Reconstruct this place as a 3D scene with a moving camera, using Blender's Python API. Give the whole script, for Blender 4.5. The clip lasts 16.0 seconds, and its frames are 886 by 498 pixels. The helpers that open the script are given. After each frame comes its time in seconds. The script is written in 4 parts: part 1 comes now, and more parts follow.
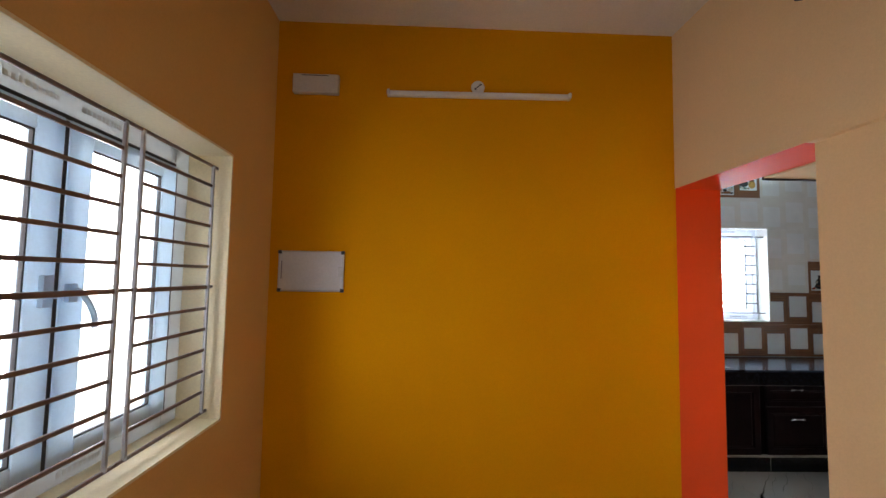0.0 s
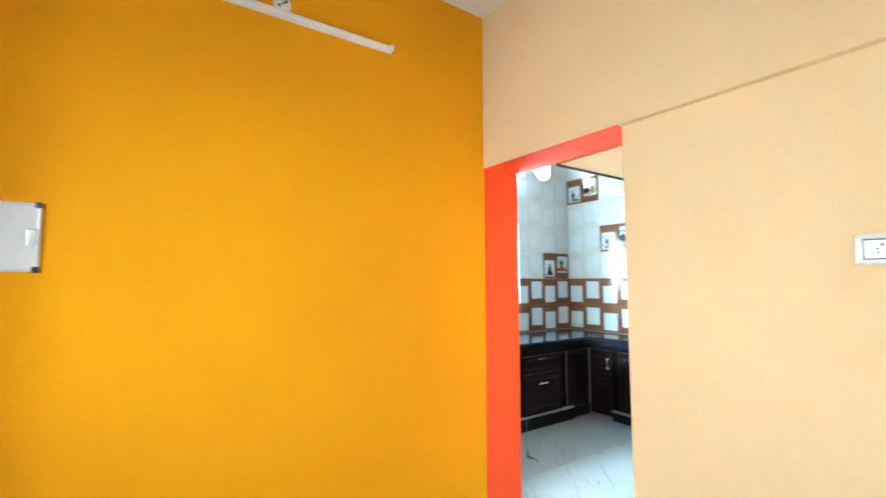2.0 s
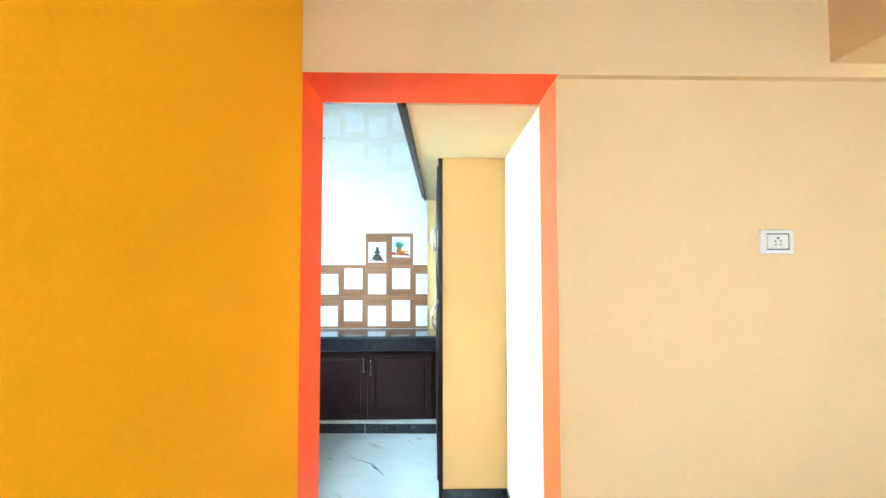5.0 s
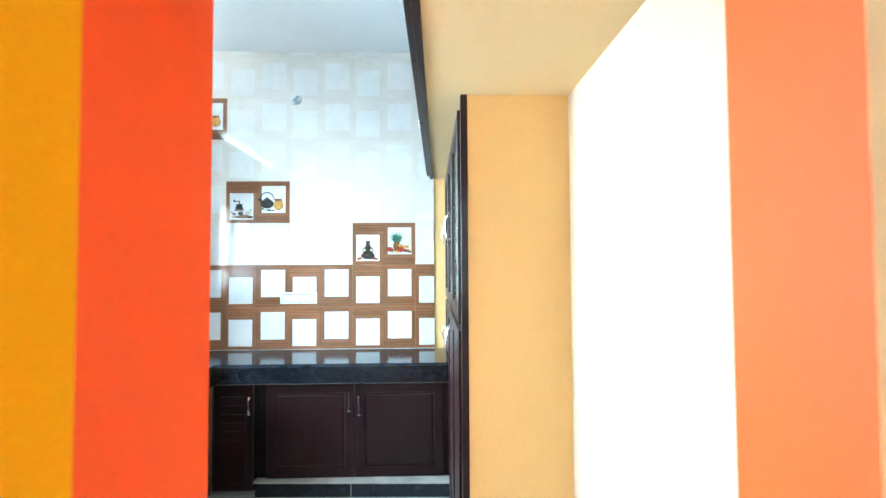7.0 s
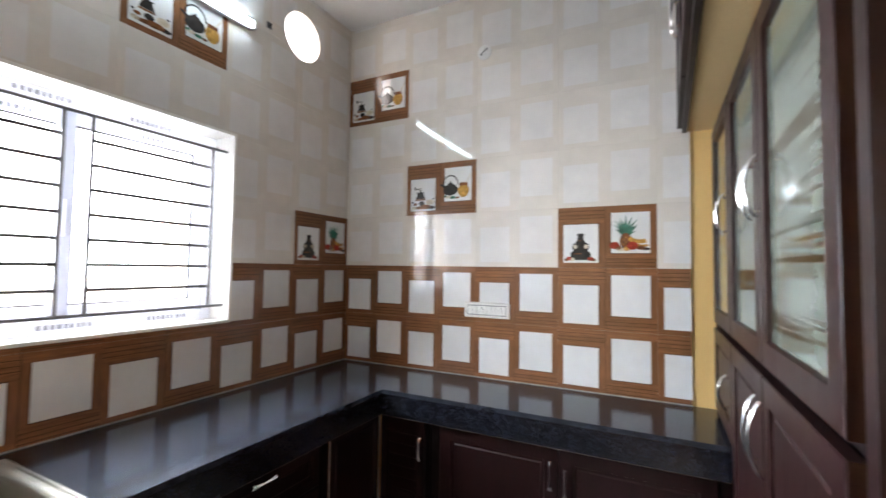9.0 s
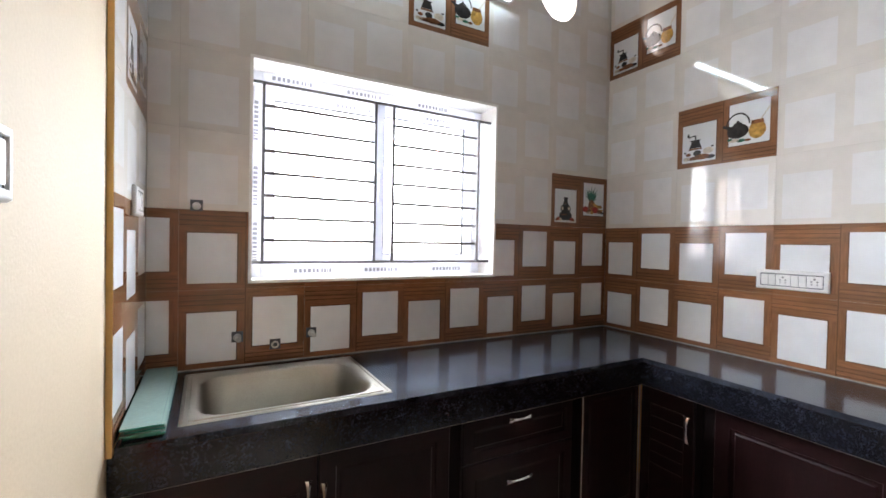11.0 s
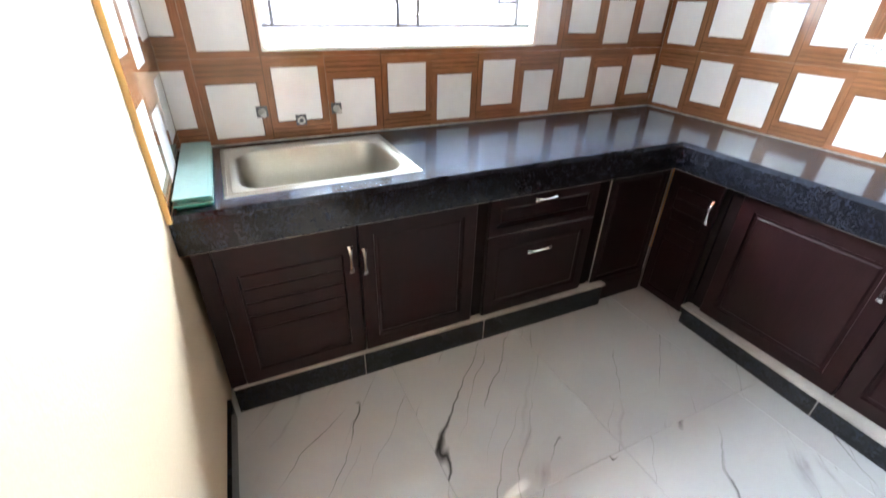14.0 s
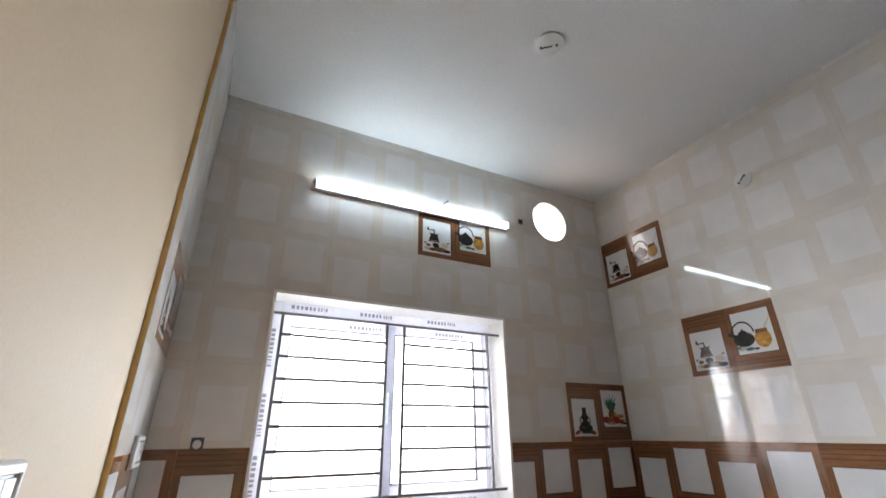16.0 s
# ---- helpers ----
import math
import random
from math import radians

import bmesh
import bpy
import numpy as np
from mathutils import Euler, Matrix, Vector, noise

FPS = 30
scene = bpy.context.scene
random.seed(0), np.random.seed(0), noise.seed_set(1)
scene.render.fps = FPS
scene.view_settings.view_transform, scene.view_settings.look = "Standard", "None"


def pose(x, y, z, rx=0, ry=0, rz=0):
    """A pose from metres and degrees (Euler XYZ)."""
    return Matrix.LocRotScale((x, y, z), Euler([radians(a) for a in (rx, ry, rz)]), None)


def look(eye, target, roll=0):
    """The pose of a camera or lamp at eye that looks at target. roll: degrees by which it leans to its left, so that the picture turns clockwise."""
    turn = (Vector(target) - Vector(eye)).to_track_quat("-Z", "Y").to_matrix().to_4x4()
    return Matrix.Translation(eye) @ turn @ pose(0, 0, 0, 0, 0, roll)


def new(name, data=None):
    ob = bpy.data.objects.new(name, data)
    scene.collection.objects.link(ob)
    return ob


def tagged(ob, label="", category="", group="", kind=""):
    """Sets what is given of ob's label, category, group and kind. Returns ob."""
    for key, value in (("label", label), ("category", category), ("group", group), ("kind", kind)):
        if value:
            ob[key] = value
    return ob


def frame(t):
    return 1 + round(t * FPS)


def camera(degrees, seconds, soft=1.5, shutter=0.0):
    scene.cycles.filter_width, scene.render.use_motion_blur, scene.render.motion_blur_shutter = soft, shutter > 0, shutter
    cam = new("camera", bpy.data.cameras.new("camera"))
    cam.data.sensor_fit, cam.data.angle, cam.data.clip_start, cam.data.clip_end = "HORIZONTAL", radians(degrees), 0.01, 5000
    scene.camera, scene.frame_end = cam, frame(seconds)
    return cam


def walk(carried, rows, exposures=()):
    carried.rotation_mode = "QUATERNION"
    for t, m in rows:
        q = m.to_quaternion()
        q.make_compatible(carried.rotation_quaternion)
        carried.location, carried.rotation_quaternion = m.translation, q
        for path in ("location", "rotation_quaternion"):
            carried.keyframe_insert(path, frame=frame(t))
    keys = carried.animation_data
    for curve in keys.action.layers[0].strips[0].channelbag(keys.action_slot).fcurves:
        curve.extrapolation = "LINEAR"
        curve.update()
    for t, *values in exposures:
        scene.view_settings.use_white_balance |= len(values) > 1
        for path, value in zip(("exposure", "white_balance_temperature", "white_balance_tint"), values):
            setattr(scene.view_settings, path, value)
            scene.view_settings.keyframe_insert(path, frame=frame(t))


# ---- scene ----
cam = camera(91.6, 16.0, soft=1.5, shutter=0.3)
PATH = [
    (0, (-4.169, -4.031, 1.511), (-4.087, -2.037, 1.642), 0.9),
    (0.5, (-4.187, -4.008, 1.479), (-4.047, -2.02, 1.638), 0.8),
    (1, (-4.214, -3.955, 1.44), (-3.936, -1.982, 1.611), 0.7),
    (1.5, (-4.25, -3.784, 1.402), (-3.686, -1.872, 1.558), 0.6),
    (2, (-4.344, -3.505, 1.388), (-3.204, -1.869, 1.536), -0.1),
    (2.5, (-4.429, -3.218, 1.397), (-2.863, -1.981, 1.531), -0.4),
    (3, (-4.406, -2.874, 1.383), (-2.593, -2.038, 1.499), -0.4),
    (3.5, (-4.316, -2.544, 1.377), (-2.358, -2.147, 1.476), -0.4),
    (3.7, (-4.284, -2.416, 1.374), (-2.304, -2.151, 1.471), -0.3),
    (5.8, (-3.923, -2.002, 1.398), (-1.926, -2.066, 1.489), 0.0),
    (6, (-3.817, -2.015, 1.403), (-1.82, -2.074, 1.496), 0.2),
    (6.5, (-3.482, -1.98, 1.412), (-1.484, -2.04, 1.489), -0.0),
    (7, (-3.157, -1.944, 1.423), (-1.159, -1.999, 1.488), -0.3),
    (7.5, (-2.806, -1.95, 1.415), (-0.807, -1.928, 1.493), 0.2),
    (8, (-2.525, -1.927, 1.38), (-0.536, -1.744, 1.47), 0.3),
    (8.5, (-2.343, -1.856, 1.386), (-0.393, -1.422, 1.48), 0.5),
    (9, (-2.244, -1.838, 1.402), (-0.46, -0.94, 1.492), 0.8),
    (9.5, (-2.196, -1.856, 1.385), (-0.713, -0.518, 1.478), 1.0),
    (9.7, (-2.161, -1.902, 1.385), (-0.805, -0.434, 1.476), 1.3),
    (11.8, (-2.211, -1.823, 1.224), (-1.349, -0.039, 0.95), 0.9),
    (12, (-2.205, -1.806, 1.2), (-1.359, -0.062, 0.708), 1.2),
    (12.5, (-2.188, -1.797, 1.157), (-1.401, -0.185, 0.272), 1.5),
    (13, (-2.191, -1.796, 1.152), (-1.46, -0.287, 0.063), 1.6),
    (13.5, (-2.194, -1.811, 1.205), (-1.467, -0.321, 0.086), 1.7),
    (14, (-2.187, -1.829, 1.309), (-1.428, -0.273, 0.307), 1.5),
    (14.5, (-2.197, -1.862, 1.401), (-1.355, -0.112, 0.926), 1.0),
    (15, (-2.187, -1.923, 1.455), (-1.347, -0.11, 1.539), 0.4),
    (15.5, (-2.192, -1.955, 1.471), (-1.383, -0.203, 1.999), 0.2),
    (16, (-2.213, -1.928, 1.461), (-1.372, -0.292, 2.247), -0.4),
]
EXPOSURES = [
    (0.0, -0.02, 6650, 18), (1.0, 0.18, 6550, 13), (1.5, 0.8, 6200, 7), (2.0, 1.76, 5500, -3), (3.5, 1.68, 5600, -3),
    (6.0, 1.58, 5700, -2), (7.0, 1.42, 6000, 6), (7.5, 1.45, 6700, 15), (8.0, 0.92, 7200, 17), (8.5, 0.6, 7400, 22), (9.0, 0.28, 7600, 27), (9.7, 0.14, 7700, 29),
    (11.8, 0.3, 7500, 28), (12.5, 0.52, 7400, 27), (13.0, 1.72, 7100, 23), (13.5, 1.76, 7100, 23), (14.0, 1.66, 7100, 23), (14.6, 0.47, 7500, 26), (15.2, 0.04, 7700, 28), (15.6, -0.16, 7700, 28), (16.0, -0.32, 7700, 29)]
walk(cam, [(t, look(eye, target, roll)) for t, eye, target, roll in PATH], EXPOSURES)

# ---- world and lights ----
world = bpy.data.worlds.new("world")
scene.world = world
world.use_nodes = True
wn = world.node_tree.nodes
sky = wn.new("ShaderNodeTexSky")
sky.sky_type, sky.sun_disc = "NISHITA", False
sky.sun_elevation, sky.sun_rotation = radians(55), radians(150)
wn["Background"].inputs["Strength"].default_value = 0.1
world.node_tree.links.new(sky.outputs[0], wn["Background"].inputs["Color"])

sun = new("sun", bpy.data.lights.new("sun", "SUN"))
sun.data.energy, sun.data.angle, sun.data.color = 2.5, radians(0.5), (1.0, 0.95, 0.88)
sun.matrix_world = look((2, -6, 12), (0, 0, 0))


def window_light(name, place, target, width, height, watts, colour, spread=180.0):
    lamp = new(name, bpy.data.lights.new(name, "AREA"))
    lamp.data.shape, lamp.data.size, lamp.data.size_y = "RECTANGLE", width, height
    lamp.data.energy, lamp.data.color = watts, colour
    lamp.data.spread = radians(spread)
    lamp.matrix_world = look(place, target)
    return lamp


KITCHEN_DAY, HALL_DAY, TUBE_GLOW, BACKDROP_GLOW = 160.0, 31.0, 30.0, 2.8
window_light("kitchen_window_light", (-1.45, 0.66, 1.72), (-1.45, -0.4, 1.28), 1.4, 0.9, KITCHEN_DAY, (0.60, 0.85, 1.0), 150.0)
window_light("hall_window_light", (-5.72, -2.72, 1.62), (-4, -2.72, 1.10), 1.5, 1.2, HALL_DAY, (0.97, 0.98, 1.0))
# added weak fill from behind the camera, no source seen there
window_light("hall_fill_light", (-3.9, -5.66, 1.05), (-3.9, -4, 1.05), 1.1, 2.0, 3.0, (1.0, 0.96, 0.9))

# ---- materials ----


def mat(name, col, rough=0.5, metal=0.0, var=0.08, scale=1.6, bump=0.02, bscale=90.0, grain=None, fine=0.05, coat=0.0, spec=0.5, tint=0.0):
    """A plain surface with colour variation at two scales and a fine relief; grain stretches it along an axis."""
    m = bpy.data.materials.new(name)
    m.use_nodes = True
    nt = m.node_tree
    n, l = nt.nodes, nt.links
    bs = n["Principled BSDF"]
    bs.inputs["Metallic"].default_value = metal
    bs.inputs["Specular IOR Level"].default_value = spec
    bs.inputs["Coat Weight"].default_value = coat
    bs.inputs["Coat Roughness"].default_value = 0.05
    tc = n.new("ShaderNodeTexCoord")
    oi = n.new("ShaderNodeObjectInfo")
    add = n.new("ShaderNodeVectorMath")
    sc = n.new("ShaderNodeVectorMath")
    sc.operation = "SCALE"
    comb = n.new("ShaderNodeCombineXYZ")
    for i in range(3):
        l.new(oi.outputs["Random"], comb.inputs[i])
    l.new(comb.outputs[0], sc.inputs[0])
    sc.inputs["Scale"].default_value = 7.0
    l.new(tc.outputs["Object"], add.inputs[0])
    l.new(sc.outputs[0], add.inputs[1])
    mp = n.new("ShaderNodeMapping")
    l.new(add.outputs[0], mp.inputs["Vector"])
    if grain:
        mp.inputs["Scale"].default_value = grain
    big = n.new("ShaderNodeTexNoise")
    big.inputs["Scale"].default_value, big.inputs["Detail"].default_value = scale, 5
    small = n.new("ShaderNodeTexNoise")
    small.inputs["Scale"].default_value, small.inputs["Detail"].default_value = bscale, 6
    for tex in (big, small):
        l.new(mp.outputs[0], tex.inputs["Vector"])
    val = None
    for tex, amount in ((big, var), (small, fine)):
        r = n.new("ShaderNodeMapRange")
        r.inputs["From Min"].default_value, r.inputs["From Max"].default_value = 0.3, 0.7
        r.inputs["To Min"].default_value, r.inputs["To Max"].default_value = 1 - amount, 1 + amount
        l.new(tex.outputs[0], r.inputs["Value"])
        if val is None:
            val = r.outputs[0]
        else:
            mul = n.new("ShaderNodeMath")
            mul.operation = "MULTIPLY"
            l.new(val, mul.inputs[0])
            l.new(r.outputs[0], mul.inputs[1])
            val = mul.outputs[0]
    cs = n.new("ShaderNodeVectorMath")
    cs.operation = "SCALE"
    cs.inputs[0].default_value = col
    l.new(val, cs.inputs["Scale"])
    l.new(cs.outputs[0], bs.inputs["Base Color"])
    rr = n.new("ShaderNodeMapRange")
    rr.inputs["To Min"].default_value, rr.inputs["To Max"].default_value = max(rough * 0.8, 0.0), min(rough * 1.2, 1)
    l.new(big.outputs[0], rr.inputs["Value"])
    l.new(rr.outputs[0], bs.inputs["Roughness"])
    if bump:
        b = n.new("ShaderNodeBump")
        b.inputs["Strength"].default_value, b.inputs["Distance"].default_value = min(bump * 10, 1), 0.002
        l.new(small.outputs[0], b.inputs["Height"])
        l.new(b.outputs[0], bs.inputs["Normal"])
    return m


def glow(name, col, strength):
    m = bpy.data.materials.new(name)
    m.use_nodes = True
    bs = m.node_tree.nodes["Principled BSDF"]
    bs.inputs["Base Color"].default_value = (*col, 1)
    bs.inputs["Emission Color"].default_value = (*col, 1)
    bs.inputs["Emission Strength"].default_value = strength
    return m


def glass_mat(name, col, rough=0.0):
    m = bpy.data.materials.new(name)
    m.use_nodes = True
    bs = m.node_tree.nodes["Principled BSDF"]
    bs.inputs["Base Color"].default_value = (*col, 1)
    bs.inputs["Transmission Weight"].default_value = 1
    bs.inputs["Roughness"].default_value = rough
    bs.inputs["IOR"].default_value = 1.45
    return m


def lit_through(m, share, tone=(0.9, 0.9, 0.94, 1)):
    """Mixes a share of translucency into window plastic, an added glow for its backlit faces."""
    n, l = m.node_tree.nodes, m.node_tree.links
    out, bs = n["Material Output"], n["Principled BSDF"]
    tr = n.new("ShaderNodeBsdfTranslucent")
    tr.inputs["Color"].default_value = tone
    mx = n.new("ShaderNodeMixShader")
    mx.inputs[0].default_value = share
    l.new(bs.outputs[0], mx.inputs[1])
    l.new(tr.outputs[0], mx.inputs[2])
    l.new(mx.outputs[0], out.inputs["Surface"])
    return m


def granite_mat():
    m = mat("black_granite", (0.012, 0.013, 0.016), 0.15, var=0.3, bump=0)
    n, l = m.node_tree.nodes, m.node_tree.links
    tc = n.new("ShaderNodeTexCoord")
    vo = n.new("ShaderNodeTexVoronoi")
    vo.inputs["Scale"].default_value = 240
    no = n.new("ShaderNodeTexNoise")
    no.inputs["Scale"].default_value, no.inputs["Detail"].default_value = 26, 8
    l.new(tc.outputs["Object"], vo.inputs["Vector"])
    l.new(tc.outputs["Object"], no.inputs["Vector"])
    mul = n.new("ShaderNodeMath")
    mul.operation = "MULTIPLY"
    sep = n.new("ShaderNodeSeparateColor")
    l.new(vo.outputs["Color"], sep.inputs[0])
    l.new(sep.outputs[0], mul.inputs[0])
    l.new(no.outputs[0], mul.inputs[1])
    rp = n.new("ShaderNodeValToRGB")
    rp.color_ramp.elements[0].position, rp.color_ramp.elements[0].color = 0.32, (0.0065, 0.007, 0.010, 1)
    rp.color_ramp.elements[1].position, rp.color_ramp.elements[1].color = 0.68, (0.034, 0.042, 0.064, 1)
    l.new(mul.outputs[0], rp.inputs[0])
    l.new(rp.outputs[0], n["Principled BSDF"].inputs["Base Color"])
    return m


def worktop_mat():
    """The worn top of the granite: the same stone, duller, with dust and a bluish window sheen mixed into its colour.
    """
    m = granite_mat()
    n, l = m.node_tree.nodes, m.node_tree.links
    bs = n["Principled BSDF"]
    base = bs.inputs["Base Color"].links[0].from_socket
    tc = n.new("ShaderNodeTexCoord")
    no = n.new("ShaderNodeTexNoise")
    no.inputs["Scale"].default_value, no.inputs["Detail"].default_value = 9.0, 14
    no.inputs["Roughness"].default_value = 0.72
    l.new(tc.outputs["Object"], no.inputs["Vector"])
    r = n.new("ShaderNodeMapRange")
    r.inputs["From Min"].default_value, r.inputs["From Max"].default_value = 0.35, 0.75
    r.inputs["To Min"].default_value, r.inputs["To Max"].default_value = 0.0, 0.20
    l.new(no.outputs[0], r.inputs["Value"])
    mx = n.new("ShaderNodeMix")
    mx.data_type = "RGBA"
    l.new(r.outputs[0], mx.inputs["Factor"])
    l.new(base, mx.inputs["A"])
    # dust tone, blued to double as the window's sheen
    mx.inputs["B"].default_value = (0.17, 0.20, 0.26, 1)
    l.new(mx.outputs["Result"], bs.inputs["Base Color"])
    r2 = n.new("ShaderNodeMapRange")
    r2.inputs["To Min"].default_value, r2.inputs["To Max"].default_value = 0.07, 0.22
    l.new(no.outputs[0], r2.inputs["Value"])
    l.new(r2.outputs[0], bs.inputs["Roughness"])
    return m


def marble_mat():
    """White vitrified floor tile with thin, broken dark veins that run mostly one way."""
    m = mat("veined_floor_tile", (0.42, 0.415, 0.405), 0.018, var=0.06, scale=2.2, bump=0, fine=0.01)
    n, l = m.node_tree.nodes, m.node_tree.links
    bs = n["Principled BSDF"]
    base = bs.inputs["Base Color"].links[0].from_socket
    tc = n.new("ShaderNodeTexCoord")
    oi = n.new("ShaderNodeObjectInfo")
    wob = n.new("ShaderNodeTexNoise")
    wob.inputs["Scale"].default_value, wob.inputs["Detail"].default_value = 5.5, 6
    off = n.new("ShaderNodeVectorMath")
    off.operation = "MULTIPLY_ADD"
    comb = n.new("ShaderNodeCombineXYZ")
    l.new(oi.outputs["Random"], comb.inputs[0])
    l.new(oi.outputs["Random"], comb.inputs[1])
    l.new(comb.outputs[0], off.inputs[0])
    off.inputs[1].default_value = (9, 5, 0)
    l.new(tc.outputs["Object"], off.inputs[2])
    l.new(off.outputs[0], wob.inputs["Vector"])
    warp = n.new("ShaderNodeVectorMath")
    warp.operation = "MULTIPLY_ADD"
    l.new(wob.outputs["Color"], warp.inputs[0])
    warp.inputs[1].default_value = (0.09, 0.07, 0)
    l.new(off.outputs[0], warp.inputs[2])
    mp = n.new("ShaderNodeMapping")
    turn = n.new("ShaderNodeMapping")
    turn.inputs["Rotation"].default_value = (0, 0, 0.72)
    l.new(warp.outputs[0], turn.inputs["Vector"])
    mp.inputs["Scale"].default_value = (3.4, 0.34, 1)
    l.new(turn.outputs[0], mp.inputs["Vector"])
    last = base
    for seed, width, dark, gate in ((0.0, 0.0024, (0.02, 0.019, 0.018, 1), 0.50), (11.0, 0.02, (0.30, 0.29, 0.28, 1), 0.56), (23.0, 0.0032, (0.04, 0.036, 0.033, 1), 0.53), (37.0, 0.0026, (0.08, 0.075, 0.07, 1), 0.56)):
        mv = n.new("ShaderNodeVectorMath")
        mv.inputs[1].default_value = (seed, seed * 0.7, seed)
        l.new(mp.outputs[0], mv.inputs[0])
        v = n.new("ShaderNodeTexNoise")
        v.inputs["Scale"].default_value, v.inputs["Detail"].default_value = 1.25, 1.2
        l.new(mv.outputs[0], v.inputs["Vector"])
        d = n.new("ShaderNodeMath")
        d.operation = "SUBTRACT"
        d.inputs[1].default_value = 0.5
        l.new(v.outputs[0], d.inputs[0])
        a = n.new("ShaderNodeMath")
        a.operation = "ABSOLUTE"
        l.new(d.outputs[0], a.inputs[0])
        r = n.new("ShaderNodeMapRange")
        r.inputs["From Min"].default_value, r.inputs["From Max"].default_value = 0.0, width
        r.inputs["To Min"].default_value, r.inputs["To Max"].default_value = 1, 0
        l.new(a.outputs[0], r.inputs["Value"])
        g = n.new("ShaderNodeTexNoise")
        g.inputs["Scale"].default_value, g.inputs["Detail"].default_value = 4.0, 4
        l.new(mv.outputs[0], g.inputs["Vector"])
        gr = n.new("ShaderNodeMapRange")
        gr.inputs["From Min"].default_value, gr.inputs["From Max"].default_value = gate - 0.03, gate + 0.07
        l.new(g.outputs[0], gr.inputs["Value"])
        mu = n.new("ShaderNodeMath")
        mu.operation = "MULTIPLY"
        l.new(r.outputs[0], mu.inputs[0])
        l.new(gr.outputs[0], mu.inputs[1])
        mx = n.new("ShaderNodeMix")
        mx.data_type = "RGBA"
        l.new(mu.outputs[0], mx.inputs["Factor"])
        l.new(last, mx.inputs["A"])
        mx.inputs["B"].default_value = dark
        last = mx.outputs["Result"]
    l.new(last, bs.inputs["Base Color"])
    return m


def film_glass_mat():
    """Clouded cabinet glass with slanting pale and gold streaks."""
    m = mat("streaked_glass", (0.125, 0.145, 0.122), 0.12, var=0.1, bump=0)
    n, l = m.node_tree.nodes, m.node_tree.links
    bs = n["Principled BSDF"]
    base = bs.inputs["Base Color"].links[0].from_socket
    tc = n.new("ShaderNodeTexCoord")
    mp = n.new("ShaderNodeMapping")
    mp.inputs["Rotation"].default_value = (0, 0.10, 0)
    mp.inputs["Scale"].default_value = (1.1, 1, 40)
    l.new(tc.outputs["Object"], mp.inputs["Vector"])
    no = n.new("ShaderNodeTexNoise")
    no.inputs["Scale"].default_value, no.inputs["Detail"].default_value = 1.4, 3
    l.new(mp.outputs[0], no.inputs["Vector"])
    rp = n.new("ShaderNodeValToRGB")
    rp.color_ramp.elements[0].position, rp.color_ramp.elements[0].color = 0.53, (0, 0, 0, 1)
    rp.color_ramp.elements[1].position, rp.color_ramp.elements[1].color = 0.58, (1, 1, 1, 1)
    l.new(no.outputs[0], rp.inputs[0])
    mx = n.new("ShaderNodeMix")
    mx.data_type = "RGBA"
    l.new(rp.outputs[0], mx.inputs["Factor"])
    l.new(base, mx.inputs["A"])
    mx.inputs["B"].default_value = (0.035, 0.025, 0.012, 1)
    l.new(mx.outputs["Result"], bs.inputs["Base Color"])
    return m


ORANGE = mat("orange_wall_paint", (0.74, 0.325, 0.0006), 0.85, spec=0.12, var=0.05, scale=1.1, bump=0.03, bscale=140, fine=0.03)
PEACH = mat("peach_wall_paint", (0.77, 0.565, 0.32), 0.85, spec=0.15, var=0.05, scale=1.1, bump=0.03, bscale=140, fine=0.03)
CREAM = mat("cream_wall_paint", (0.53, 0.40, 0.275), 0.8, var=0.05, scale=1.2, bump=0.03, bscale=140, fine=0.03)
OCHRE = mat("ochre_wall_paint", (0.77, 0.49, 0.20), 0.85, spec=0.2, var=0.05, scale=1.2, bump=0.03, bscale=140, fine=0.03)
LOFT_PAINT = mat("warm_cream_loft_paint", (0.66, 0.47, 0.25), 0.85, spec=0.2, var=0.05, scale=1.2, bump=0.03, bscale=140, fine=0.03)
# the same peach, deepened with light bounced off the orange wall
PEACH_BOUNCE = mat("peach_paint_with_orange_bounce", (0.74, 0.465, 0.18), 0.85, spec=0.15, var=0.05, scale=1.1, bump=0.03, bscale=140, fine=0.03)
RED = mat("red_jamb_paint", (0.80, 0.078, 0.009), 0.6, spec=0.22, var=0.05, scale=1.3, bump=0.03, bscale=140, fine=0.03)
WHITE = mat("white_ceiling_paint", (0.78, 0.78, 0.78), 0.7, var=0.04, bump=0.02, bscale=120)
HALL_WHITE = mat("warm_white_ceiling_paint", (0.76, 0.72, 0.64), 0.7, var=0.04, bump=0.02, bscale=120)
PLASTER = mat("outer_plaster", (0.55, 0.52, 0.47), 0.8, var=0.1, bump=0.08, bscale=60)
GROUT = mat("pale_grout", (0.46, 0.40, 0.33), 0.8, var=0.1, bump=0.05)
REVEAL = mat("white_reveal_paint", (0.84, 0.82, 0.78), 0.55, var=0.05, bump=0.03)
REVEAL_CREAM = mat("cream_reveal_paint", (0.86, 0.77, 0.53), 0.55, var=0.05, bump=0.03)
UPVC = lit_through(mat("white_window_plastic", (0.68, 0.71, 0.79), 0.32, var=0.03, bump=0), 0.4)
# white plastic tinted blue to carry the skylight on the hall sashes
UPVC_SKYLIT = lit_through(mat("skylit_window_plastic", (0.58, 0.71, 0.82), 0.3, var=0.04, bump=0), 0.36, (0.74, 0.88, 0.97, 1))
